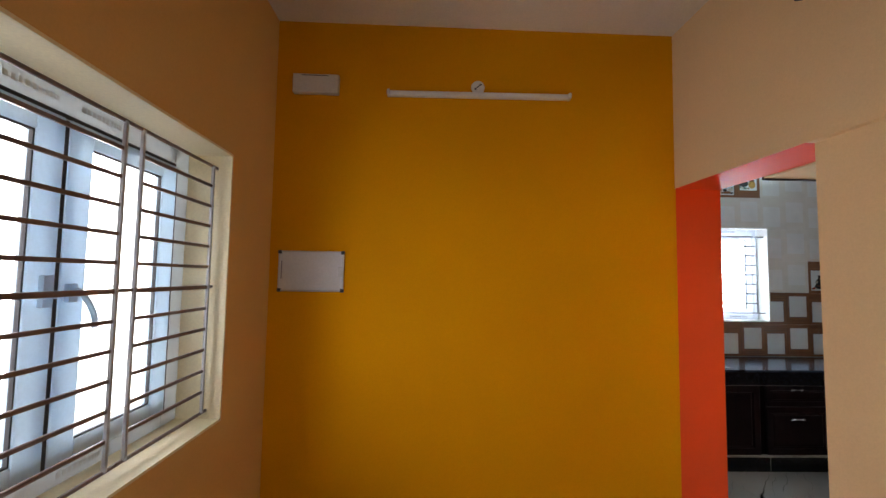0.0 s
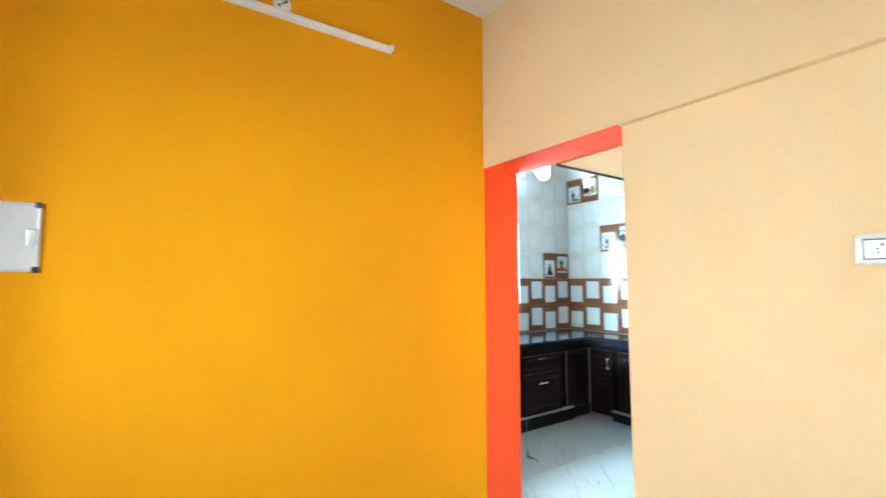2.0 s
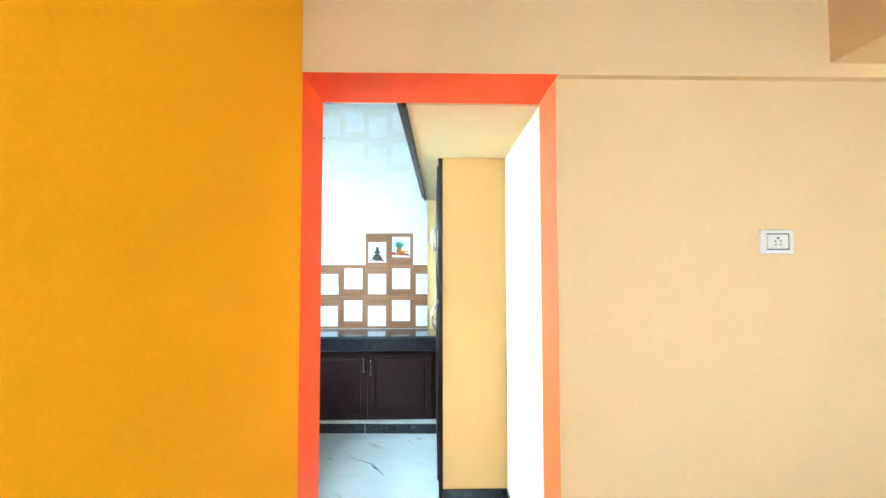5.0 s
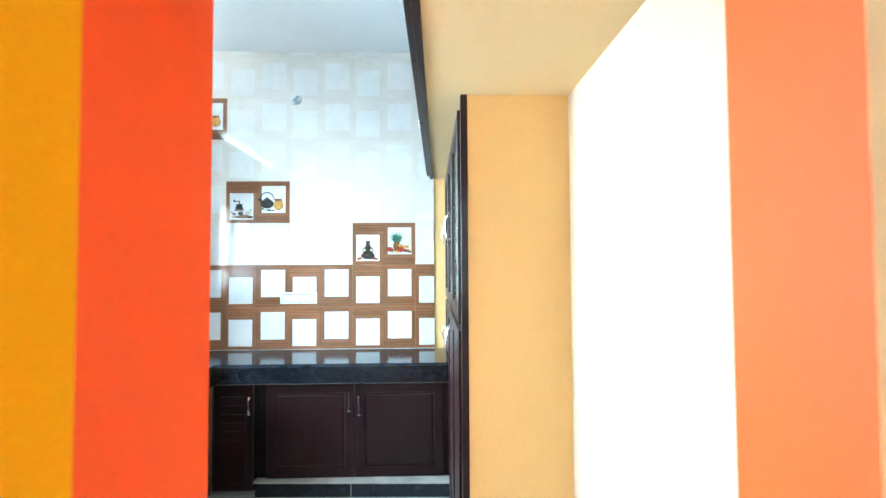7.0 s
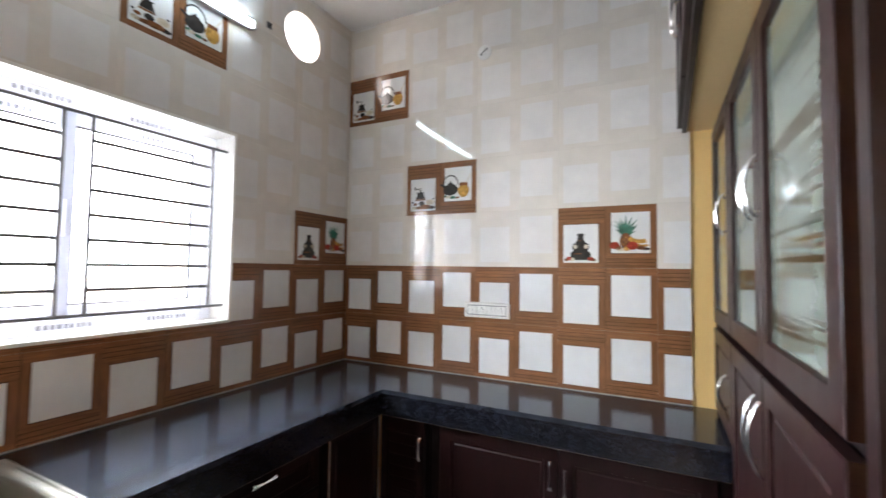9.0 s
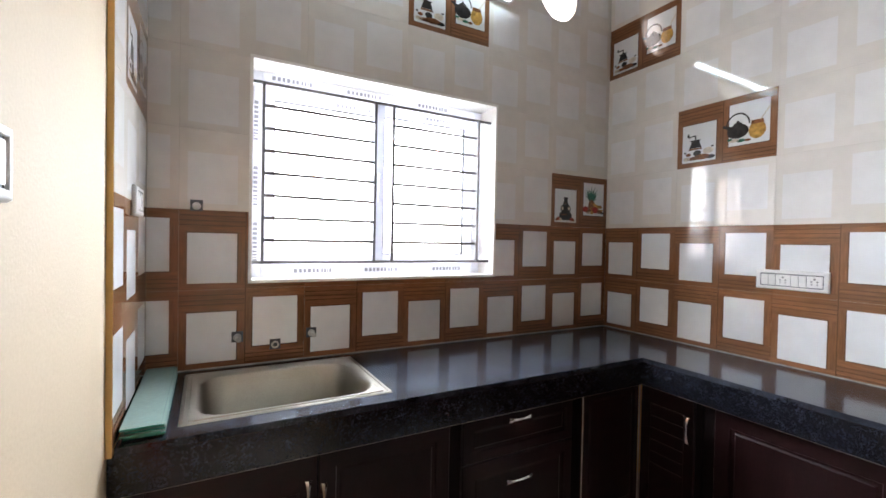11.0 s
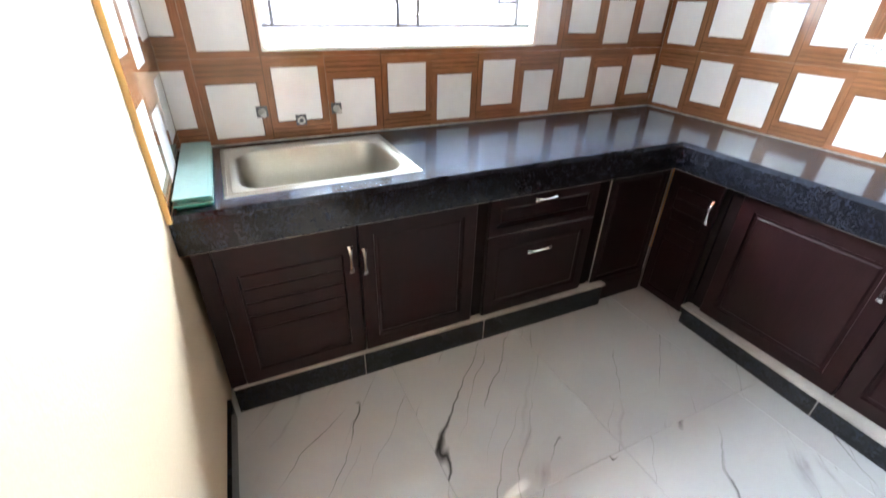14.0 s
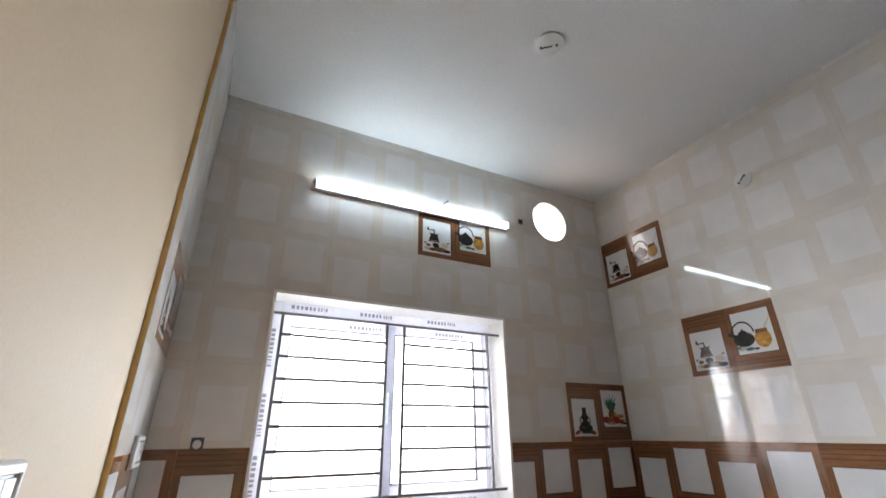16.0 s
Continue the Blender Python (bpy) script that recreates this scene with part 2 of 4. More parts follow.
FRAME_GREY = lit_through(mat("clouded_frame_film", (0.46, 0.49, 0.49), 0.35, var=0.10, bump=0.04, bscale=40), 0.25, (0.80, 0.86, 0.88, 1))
PRINT_PALE = mat("faded_film_print", (0.54, 0.56, 0.55), 0.5, var=0.1, bump=0)
FILM = lit_through(mat("protective_film", (0.66, 0.67, 0.71), 0.4, var=0.08, bump=0.04, bscale=40), 0.4)
PRINT_GREY = mat("film_print", (0.26, 0.26, 0.29), 0.5, var=0.1, bump=0)
GASKET = mat("black_gasket", (0.03, 0.03, 0.035), 0.6, var=0.1, bump=0)
BAR_PAINT = mat("brown_grille_paint", (0.17, 0.12, 0.11), 0.3, var=0.15, scale=9, bump=0.03)
# dark bars greyed in colour to show the window's glare over them
BAR_GREY = mat("glare_grey_grille", (0.17, 0.165, 0.17), 0.4, var=0.15, scale=9, bump=0.03)
PANE = glass_mat("window_glass", (0.95, 0.98, 0.98))
GREEN_GLASS = mat("pale_green_glass", (0.20, 0.30, 0.275), 0.05, var=0.05, bump=0)
GREEN_EDGE = mat("green_glass_edge", (0.03, 0.24, 0.19), 0.12, var=0.25, scale=40, bump=0)
# uprights paler than the bars: window light on them is in the colour
UPRIGHT_LIT = mat("lit_grille_upright", (0.42, 0.42, 0.44), 0.35, var=0.12, scale=9, bump=0.03)
PLASTIC = mat("white_plastic", (0.74, 0.74, 0.73), 0.28, var=0.03, bump=0)
# dark plastic parts, and the shade inside holes and slots
PLASTIC_LINE = mat("dark_plastic_and_hole_shade", (0.045, 0.05, 0.06), 0.4, var=0.1, bump=0)
BOARD = mat("whiteboard_surface", (0.62, 0.63, 0.66), 0.3, var=0.06, scale=5, bump=0.01)
ALU = mat("aluminium_edge", (0.55, 0.56, 0.58), 0.35, metal=1, var=0.1, bump=0.01)
CHROME = mat("chrome", (0.92, 0.92, 0.93), 0.22, metal=1, var=0.05, bump=0)
STEEL = mat("brushed_steel", (0.38, 0.355, 0.31), 0.34, metal=1, var=0.1, scale=5, bump=0.02, bscale=200)
DARK_WOOD = mat("dark_brown_board", (0.0128, 0.0036, 0.0042), 0.36, spec=0.26, var=0.18, scale=2.0, bump=0.02, bscale=30, grain=(9, 9, 0.7), fine=0.25)
DARK_WOOD_H = mat("dark_brown_rail", (0.0136, 0.0039, 0.0045), 0.36, spec=0.26, var=0.18, scale=2.0, bump=0.02, bscale=30, grain=(0.7, 0.7, 9), fine=0.25)
# near-black for cabinet bodies, so gaps between doors read as deep shade
SHADED_GAP = mat("shaded_cabinet_gap", (0.008, 0.0045, 0.005), 0.7, spec=0.08, var=0.1, bump=0)
TALL_WOOD = mat("brown_tall_cabinet_board", (0.018, 0.0058, 0.0058), 0.33, spec=0.2, var=0.18, scale=2.0, bump=0.02, bscale=30, grain=(9, 9, 0.7), fine=0.2)
LEDGE = mat("dusty_plinth_ledge", (0.34, 0.31, 0.28), 0.7, var=0.3, scale=7, bump=0.06)
GRANITE = granite_mat()
GRANITE_TOP = worktop_mat()
MARBLE = marble_mat()
STREAKED = film_glass_mat()
WOOD_V = mat("printed_wood_upright", (0.212, 0.088, 0.041), 0.10, var=0.22, scale=3, bump=0, bscale=22, grain=(10, 10, 0.8), fine=0.24)
WOOD_H = mat("printed_wood_level", (0.226, 0.094, 0.043), 0.10, var=0.22, scale=3, bump=0, bscale=22, grain=(0.8, 0.8, 10), fine=0.24)
WOOD_LINE = mat("printed_wood_groove", (0.095, 0.042, 0.018), 0.12, var=0.15, scale=6, bump=0)
TILE_WHITE = mat("tile_white_square", (0.74, 0.75, 0.76), 0.04, spec=0.8, var=0.05, scale=4, bump=0, bscale=14, fine=0.03)
TILE_BEIGE = mat("tile_beige", (0.71, 0.655, 0.60), 0.035, spec=0.8, var=0.05, scale=3, bump=0, bscale=12, fine=0.03)
TILE_PALE = mat("tile_pale_square", (0.75, 0.725, 0.71), 0.035, spec=0.8, var=0.05, scale=3, bump=0, bscale=12, fine=0.03)
INK = mat("picture_black", (0.025, 0.022, 0.022), 0.1, var=0.4, scale=30, bump=0)
INK_BROWN = mat("picture_brown", (0.20, 0.075, 0.03), 0.1, var=0.5, scale=45, bump=0)
INK_GREEN = mat("picture_green", (0.03, 0.14, 0.10), 0.1, var=0.5, scale=45, bump=0)
INK_GOLD = mat("picture_gold", (0.48, 0.25, 0.06), 0.1, var=0.5, scale=40, bump=0)
INK_RED = mat("picture_red", (0.33, 0.035, 0.02), 0.1, var=0.5, scale=45, bump=0)
INK_PALE = mat("picture_pale", (0.60, 0.52, 0.42), 0.1, var=0.2, scale=45, bump=0)
TUBE = glow("lit_tube", (0.55, 0.85, 1.0), TUBE_GLOW)
SKY_KITCHEN = glow("bright_courtyard", (0.90, 0.97, 1.0), BACKDROP_GLOW * 1.8)
SKY_WHITE = glow("bright_overcast", (0.94, 0.98, 1.0), BACKDROP_GLOW)

# ---- mesh helpers ----


def box(bm, x0, y0, z0, x1, y1, z1, slot=0, bevel=0.0, segs=2):
    vs = [bm.verts.new(p) for p in ((x0, y0, z0), (x1, y0, z0), (x1, y1, z0), (x0, y1, z0), (x0, y0, z1), (x1, y0, z1), (x1, y1, z1), (x0, y1, z1))]
    fs = [bm.faces.new([vs[i] for i in q]) for q in ((3, 2, 1, 0), (4, 5, 6, 7), (0, 1, 5, 4), (1, 2, 6, 5), (2, 3, 7, 6), (3, 0, 4, 7))]
    for f in fs:
        f.material_index = slot
    if bevel:
        edges = list({e for f in fs for e in f.edges})
        for f in bmesh.ops.bevel(bm, geom=edges, offset=bevel, segments=segs, affect="EDGES", profile=0.6)["faces"]:
            f.material_index = slot
    return fs


def cyl(bm, a, b, r, n=16, r2=None, slot=0):
    a, b = Vector(a), Vector(b)
    m = Matrix.Translation((a + b) / 2) @ (b - a).to_track_quat("Z", "Y").to_matrix().to_4x4()
    made = bmesh.ops.create_cone(bm, cap_ends=True, segments=n, radius1=r, radius2=r if r2 is None else r2, depth=(b - a).length, matrix=m)
    for v in made["verts"]:
        for f in v.link_faces:
            f.material_index = slot


def ring(bm, c, axis, r0, r1, depth, n=32):
    """A flat ring or collar round c, facing along axis."""
    q = Vector(axis).to_track_quat("Z", "Y").to_matrix()
    c = Vector(c)
    loops = []
    for r, h in ((r0, 0), (r1, 0), (r1, depth), (r0, depth)):
        loops.append([bm.verts.new(c + q @ Vector((r * math.cos(2 * math.pi * i / n), r * math.sin(2 * math.pi * i / n), h))) for i in range(n)])
    for k in range(4):
        a, b = loops[k], loops[(k + 1) % 4]
        for i in range(n):
            bm.faces.new((a[i], b[i], b[(i + 1) % n], a[(i + 1) % n]))


def mesh_of(name, bm, mats, m=None, smooth=False):
    if m is not None:
        bm.transform(m)
    bmesh.ops.recalc_face_normals(bm, faces=bm.faces)
    me = bpy.data.meshes.new(name)
    bm.to_mesh(me)
    bm.free()
    for x in mats if isinstance(mats, (list, tuple)) else [mats]:
        me.materials.append(x)
    if smooth:
        me.polygons.foreach_set("use_smooth", [True] * len(me.polygons))
        me.set_sharp_from_angle(angle=radians(35))
    return me


def part(name, bm, material, parent=None, label="", m=None, smooth=False):
    ob = new(name, mesh_of(name, bm, material, m, smooth))
    if parent is not None:
        ob.parent = parent
    if label:
        ob["label"] = label
    return ob


def group_thing(name, label, category, group=""):
    e = new(name)
    e.empty_display_size = 0.05
    return tagged(e, label, category, group)


def structure(name, bm, mats, label, m=None):
    return tagged(part(name, bm, mats, None, "", m), label, "", "", "structure")


# ---- structure ----
CEIL = 2.985
HN, HW, HE_UP, HE = -1.577, -5.04, -2.705, -2.672
HS = -5.6
DS = -2.457          # south jamb and kitchen south wall
HEAD = 2.053
STUB = -1.583
LOFT = 2.045
WIN = (-2.048, -0.847, 1.131, 2.04)
HWIN = (-3.36, -2.088, 0.88, 2.045)
HOLE = (-0.432, 2.732, 0.137)

# floor slab below the tiles
bm = bmesh.new()
box(bm, -5.35, -5.9, -0.15, 0.3, 0.3, -0.006)
structure("floor", bm, GROUT, "floor slab under veined white tiles")

# kitchen north wall with its window and a round vent opening
bm = bmesh.new()
x0, x1, z0, z1 = WIN
Y0, Y1 = 0.0016, 0.238
box(bm, -2.70, Y0, 0, x0, Y1, CEIL + 0.15)
box(bm, x0, Y0, 0, x1, Y1, z0)
box(bm, x0, Y0, z1, x1, Y1, CEIL + 0.15)
hx0, hx1, hz0, hz1 = -0.80, -0.03, 2.36, 2.975
box(bm, x1, Y0, 0, hx0, Y1, CEIL + 0.15)
box(bm, hx1, Y0, 0, 0.24, Y1, CEIL + 0.15, 1)
box(bm, hx0, Y0, 0, hx1, Y1, hz0, 1)
box(bm, hx0, Y0, hz1, hx1, Y1, CEIL + 0.15, 1)
cx, cz, cr = HOLE
loops = []
angles = sorted([2 * math.pi * i / 40 for i in range(40)] + [math.atan2(b - cz, a - cx) % (2 * math.pi) for a in (hx0, hx1) for b in (hz0, hz1)])
for yy in (Y0, 0.02):
    inner, outer = [], []
    for a in angles:
        c, s = math.cos(a), math.sin(a)
        k = min((hx1 - cx) / c if c > 1e-9 else (hx0 - cx) / c if c < -1e-9 else 9, (hz1 - cz) / s if s > 1e-9 else (hz0 - cz) / s if s < -1e-9 else 9)
        inner.append(bm.verts.new((cx + cr * c, yy, cz + cr * s)))
        outer.append(bm.verts.new((cx + k * c, yy, cz + k * s)))
    loops.append((inner, outer))
for i in range(len(angles)):
    j = (i + 1) % len(angles)
    for inner, outer in loops:
        bm.faces.new((inner[i], inner[j], outer[j], outer[i]))
    bm.faces.new((loops[0][0][i], loops[0][0][j], loops[1][0][j], loops[1][0][i])).material_index = 1
wall_north = structure("wall_north", bm, [GROUT, REVEAL], "kitchen wall with printed wood-look and cream tiles")

# the plastered reveal of the kitchen window
bm = bmesh.new()
t = 0.012
box(bm, x0, -0.004, z0, x0 + t, 0.2, z1)
box(bm, x1 - t, -0.004, z0, x1, 0.2, z1)
box(bm, x0 + t, -0.004, z1 - t, x1 - t, 0.2, z1)
box(bm, x0 + t, -0.004, z0, x1 - t, 0.2, z0 + t)
structure("window_reveal", bm, REVEAL, "white painted plaster reveal of the kitchen window")

bm = bmesh.new()
box(bm, 0.008, -2.75, 0, 0.24, 0.008, CEIL + 0.15)
box(bm, 0.0016, -1.964, 0.7, 0.0079, 0.0, CEIL, 1)
wall_east = structure("wall_east", bm, [OCHRE, GROUT], "kitchen wall with tiles and an ochre painted strip")

# wall between hall and kitchen, its end painted red as the door jamb
WFACE = ((-2.430, HN), (-2.399, -0.62))


def west_face(y):
    (xa, ya), (xb, yb) = WFACE
    return xa + (xb - xa) * (y - ya) / (yb - ya)


def prism(bm, pts, z0, z1, slots):
    lo = [bm.verts.new((x, y, z0)) for x, y in pts]
    hi = [bm.verts.new((x, y, z1)) for x, y in pts]
    n = len(pts)
    bm.faces.new(lo)
    bm.faces.new(hi)
    for i in range(n):
        f = bm.faces.new((lo[i], lo[(i + 1) % n], hi[(i + 1) % n], hi[i]))
        f.material_index = slots[i]


bm = bmesh.new()
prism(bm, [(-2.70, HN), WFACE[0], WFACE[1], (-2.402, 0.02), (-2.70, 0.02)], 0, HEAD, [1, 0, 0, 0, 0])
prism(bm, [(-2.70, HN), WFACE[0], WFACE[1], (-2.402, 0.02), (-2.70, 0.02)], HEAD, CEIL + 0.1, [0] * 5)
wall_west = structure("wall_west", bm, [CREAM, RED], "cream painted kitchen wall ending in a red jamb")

bm = bmesh.new()
box(bm, -5.35, HN, 0, -2.70, HN + 0.24, CEIL + 0.1)
structure("wall_orange", bm, ORANGE, "bright orange painted hall wall")

# lintel and upper band of the hall wall, with a red soffit over the opening
bm = bmesh.new()
fs = box(bm, HE_UP, DS, HEAD, -2.435, HN, CEIL + 0.1)
fs[0].material_index = 1
box(bm, HE_UP, HS, HEAD - 0.002, -2.435, DS, CEIL + 0.1)
structure("wall_lintel", bm, [PEACH, RED], "peach painted wall band over the opening, red soffit")

bm = bmesh.new()
fs = box(bm, HE, HS, 0, -2.435, DS, HEAD - 0.002)
fs[4].material_index = 1
structure("wall_hall_east", bm, [PEACH, RED], "peach painted hall wall ending in a red jamb")

# west hall wall; its colour includes the orange wall's bounce
bm = bmesh.new()
a0, a1, b0, b1 = HWIN
box(bm, HW - 0.25, HS, 0, HW, a0, CEIL + 0.1)
box(bm, HW - 0.25, a1, 0, HW, HN, CEIL + 0.1)
box(bm, HW - 0.25, a0, 0, HW, a1, b0)
box(bm, HW - 0.25, a0, b1, HW, a1, CEIL + 0.1)
structure("wall_hall_west", bm, PEACH_BOUNCE, "peach hall wall with orange bounce in its colour and a barred window")
bm = bmesh.new()
t = 0.01
box(bm, HW - 0.2, a0, b0, HW + 0.003, a0 + t, b1)
box(bm, HW - 0.2, a1 - t, b0, HW + 0.003, a1, b1)
box(bm, HW - 0.2, a0 + t, b1 - t, HW + 0.003, a1 - t, b1)
box(bm, HW - 0.2, a0 + t, b0, HW + 0.003, a1 - t, b0 + t)
structure("window_reveal_hall", bm, REVEAL_CREAM, "cream painted reveal of the hall window")

# the hall's closing wall, unseen, with an assumed doorway for the fill lamp
bm = bmesh.new()
box(bm, -5.31, HS - 0.2, 0, -4.45, HS, CEIL + 0.1)
box(bm, -3.35, HS - 0.2, 0, -2.435, HS, CEIL + 0.1)
box(bm, -4.45, HS - 0.2, 2.06, -3.35, HS, CEIL + 0.1)
structure("wall_hall_south", bm, PEACH, "unseen peach hall wall with an assumed open doorway")

bm = bmesh.new()
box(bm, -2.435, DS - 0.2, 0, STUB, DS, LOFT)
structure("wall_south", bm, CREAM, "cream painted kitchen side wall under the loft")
bm = bmesh.new()
fs = box(bm, STUB, -2.652, 0, STUB + 0.06, -2.079, LOFT)
structure("wall_stub", bm, OCHRE, "ochre painted end wall beside the tall cabinet")
bm = bmesh.new()
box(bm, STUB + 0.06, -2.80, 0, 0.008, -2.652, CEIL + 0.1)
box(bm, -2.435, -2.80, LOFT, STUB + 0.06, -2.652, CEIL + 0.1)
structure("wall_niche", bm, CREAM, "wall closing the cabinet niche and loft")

bm = bmesh.new()
prism(bm, [(-2.435, -2.652), (0.008, -2.652), (0.008, -1.957), (-2.435, -1.915)], LOFT, LOFT + 0.08, [0] * 4)
structure("loft_slab", bm, LOFT_PAINT, "cream painted concrete loft slab over the cabinet")

bm = bmesh.new()
box(bm, -2.45, -2.8, CEIL, 0.24, 0.24, CEIL + 0.14)
structure("ceiling_kitchen", bm, WHITE, "plain white painted kitchen ceiling")
bm = bmesh.new()
box(bm, -5.31, HS - 0.2, CEIL, -2.45, HN + 0.24, CEIL + 0.14)
structure("ceiling_hall", bm, HALL_WHITE, "plain warm white hall ceiling")

# bright overcast air outside the windows, and the ground
bm = bmesh.new()
v = [bm.verts.new(p) for p in ((-30, 3.2, -1), (12, 3.2, -1), (12, 3.2, 7), (-30, 3.2, 7))]
bm.faces.new(v)
tagged(part("backdrop", bm, SKY_KITCHEN), "glaring white daylight outside the kitchen window", "", "", "structure")
bm = bmesh.new()
v = [bm.verts.new(p) for p in ((-8.2, -9, -1), (-8.2, 3, -1), (-8.2, 3, 7), (-8.2, -9, 7))]
bm.faces.new(v)
tagged(part("backdrop", bm, SKY_WHITE), "glaring white daylight outside the hall window", "", "", "structure")
bm = bmesh.new()
v = [bm.verts.new(p) for p in ((-400, -400, -0.3), (400, -400, -0.3), (400, 400, -0.3), (-400, 400, -0.3))]
bm.faces.new(v)
structure("ground", bm, PLASTER, "bare pale ground outside the house")

# black skirting
bm = bmesh.new()
pts = [(west_face(-1.56) + 0.0, -1.56), (west_face(-1.56) + 0.013, -1.56), (west_face(-0.60) + 0.013, -0.60), (west_face(-0.60), -0.60)]
prism(bm, pts, 0, 0.1, [0] * 4)
structure("baseboard", bm, GRANITE, "black granite skirting along the cream wall")
bm = bmesh.new()
box(bm, STUB - 0.013, DS, 0, STUB, -2.08, 0.095, bevel=0.002)
box(bm, -2.43, DS, 0, STUB - 0.013, DS + 0.013, 0.095, bevel=0.002)
structure("baseboard", bm, GRANITE, "black granite skirting round the side wall")
# hall loft: only a corner shows, the unseen rest is added to darken the hall
bm = bmesh.new()
box(bm, HW, HS, 2.10, HE_UP, -3.42, CEIL - 0.002)
structure("loft_hall", bm, PEACH, "peach painted loft beam, its unseen full width shading the hall")


# ---- windows ----
def grille(parent, m, rail_len, rail_from, panels, zlo, zhi, bars, paint, mid=()):
    """Flat steel bars welded to uprights, in front of a window. Local x runs along the window, -y into the room."""
    for z in (zlo, zhi, *mid):
        bm = bmesh.new()
        box(bm, rail_from, -0.004, z - 0.006, rail_from + rail_len, 0.004, z + 0.006, bevel=0.0015, segs=1)
        part("rail", bm, paint, parent, m=m)
    for xa, xb in panels:
        for x in (xa, xb):
            bm = bmesh.new()
            box(bm, x - 0.006, -0.009, zlo, x + 0.006, 0.003, zhi, bevel=0.0015, segs=1)
            part("upright", bm, UPRIGHT_LIT if mid else paint, parent, m=m)
        for i in range(bars):
            z = zlo + (zhi - zlo) * (i + 1) / (bars + 1)
            bm = bmesh.new()
            box(bm, xa, -0.005, z - 0.0062, xb, 0.003, z + 0.0062, bevel=0.0012, segs=1)
            part("bar", bm, paint, parent, m=m)


def sash(parent, m, xa, xb, za, zb, y, material, w=0.052, wv=0.052):
    bm = bmesh.new()
    d = 0.036
    box(bm, xa, y, za, xa + w, y + d, zb, bevel=0.004)
    box(bm, xb - w, y, za, xb, y + d, zb, bevel=0.004)
    box(bm, xa + w, y, zb - wv, xb - w, y + d, zb, bevel=0.004)
    box(bm, xa + w, y, za, xb - w, y + d, za + wv, bevel=0.004)
    s = part("sash", bm, material, parent, m=m)
    bm = bmesh.new()
    g = 0.005
    for a in ((xa + w, za + wv, xa + w + g, zb - wv), (xb - w - g, za + wv, xb - w, zb - wv), (xa + w, zb - wv - g, xb - w, zb - wv), (xa + w, za + wv, xb - w, za + wv + g)):
        box(bm, a[0], y + 0.006, a[1], a[2], y + 0.02, a[3])
    part("gasket", bm, GASKET, s, m=m)
    bm = bmesh.new()
    box(bm, xa + w, y + 0.014, za + wv, xb - w, y + 0.018, zb - wv)
    p = part("pane", bm, PANE, s, m=m)
    p.visible_shadow = False
    return s


def outer_frame(parent, m, xa, xb, za, zb, y0, y1, w, material):
    bm = bmesh.new()
    box(bm, xa, y0, za, xa + w, y1, zb, bevel=0.003)
    box(bm, xb - w, y0, za, xb, y1, zb, bevel=0.003)
    box(bm, xa + w, y0, zb - w, xb - w, y1, zb, bevel=0.003)
    box(bm, xa + w, y0, za, xb - w, y1, za + w, bevel=0.003)
    return part("window_frame", bm, material, parent, m=m)


def film_print(parent, m, x, y, z, up=False, size=0.017, ink=PRINT_GREY):
    """Unreadable print on the protective film: a row of small bars."""
    bm = bmesh.new()
    k = 0.0
    for w in (1.0, 0.9, 0.8, 1.0, 0.7, 0.7, 0, 0.5, 0.5, 0.25, 0.6):
        if w:
            a, b = k, k + w * size * 0.85
            if up:
                box(bm, x - size / 2, y - 0.0008, z - b, x + size / 2, y, z - a)
            else:
                box(bm, x + a, y - 0.0008, z - size / 2, x + b, y, z + size / 2)
        k += (w + 0.3) * size
    part("film_print", bm, ink, parent, m=m)


win1 = tagged(group_thing("window_1", "white plastic sliding window with film print and dark steel bars", ""), kind="structure")
I = Matrix.Identity(4)
xa, xb, za, zb = WIN[0] + 0.012, WIN[1] - 0.012, WIN[2] + 0.012, WIN[3] - 0.012
outer_frame(win1, I, xa, xb, za, zb, 0.135, 0.2, 0.048, FILM)
xm = (xa + xb) / 2
sash(win1, I, xa + 0.05, xm + 0.03, za + 0.05, zb - 0.05, 0.172, UPVC)
sash(win1, I, xm - 0.03, xb - 0.05, za + 0.05, zb - 0.05, 0.142, UPVC)
grille(win1, pose(0, 0.045, 0), 1.18, -2.035, ((-1.992, -1.508), (-1.418, -0.938)), 1.212, 1.952, 7, BAR_GREY)
for x in (-1.95, -1.62, -1.25):
    film_print(win1, I, x, 0.134, zb - 0.02)
    film_print(win1, I, x + 0.1, 0.134, za + 0.026)
for z in (1.9, 1.62, 1.38):
    film_print(win1, I, xa + 0.024, 0.134, z, True)
for x in (-1.66, -1.2):
    film_print(win1, I, x, 0.141 if x > -1.4 else 0.171, zb - 0.08)
bm = bmesh.new()
box(bm, xm - 0.012, 0.118, 1.50, xm + 0.008, 0.141, 1.64, bevel=0.005)
part("catch", bm, UPVC, win1, "white catch", smooth=True)

# hall window; local x runs north along the wall
win2 = tagged(group_thing("window_2", "white plastic casement window with brown steel bars", ""), kind="structure")
M2 = pose(HW, 0, 0, 0, 0, 90)
xa, xb, za, zb = HWIN[0] + 0.01, HWIN[1] - 0.01, HWIN[2] + 0.01, HWIN[3] - 0.01
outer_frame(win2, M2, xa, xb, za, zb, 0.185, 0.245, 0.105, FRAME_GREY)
xm = -2.754
sa, sb, sx0, sx1 = 0.945, 1.955, -3.262, -2.205
sash(win2, M2, xm + 0.009, sx1, sa, sb, 0.175, UPVC_SKYLIT, 0.09, 0.062)
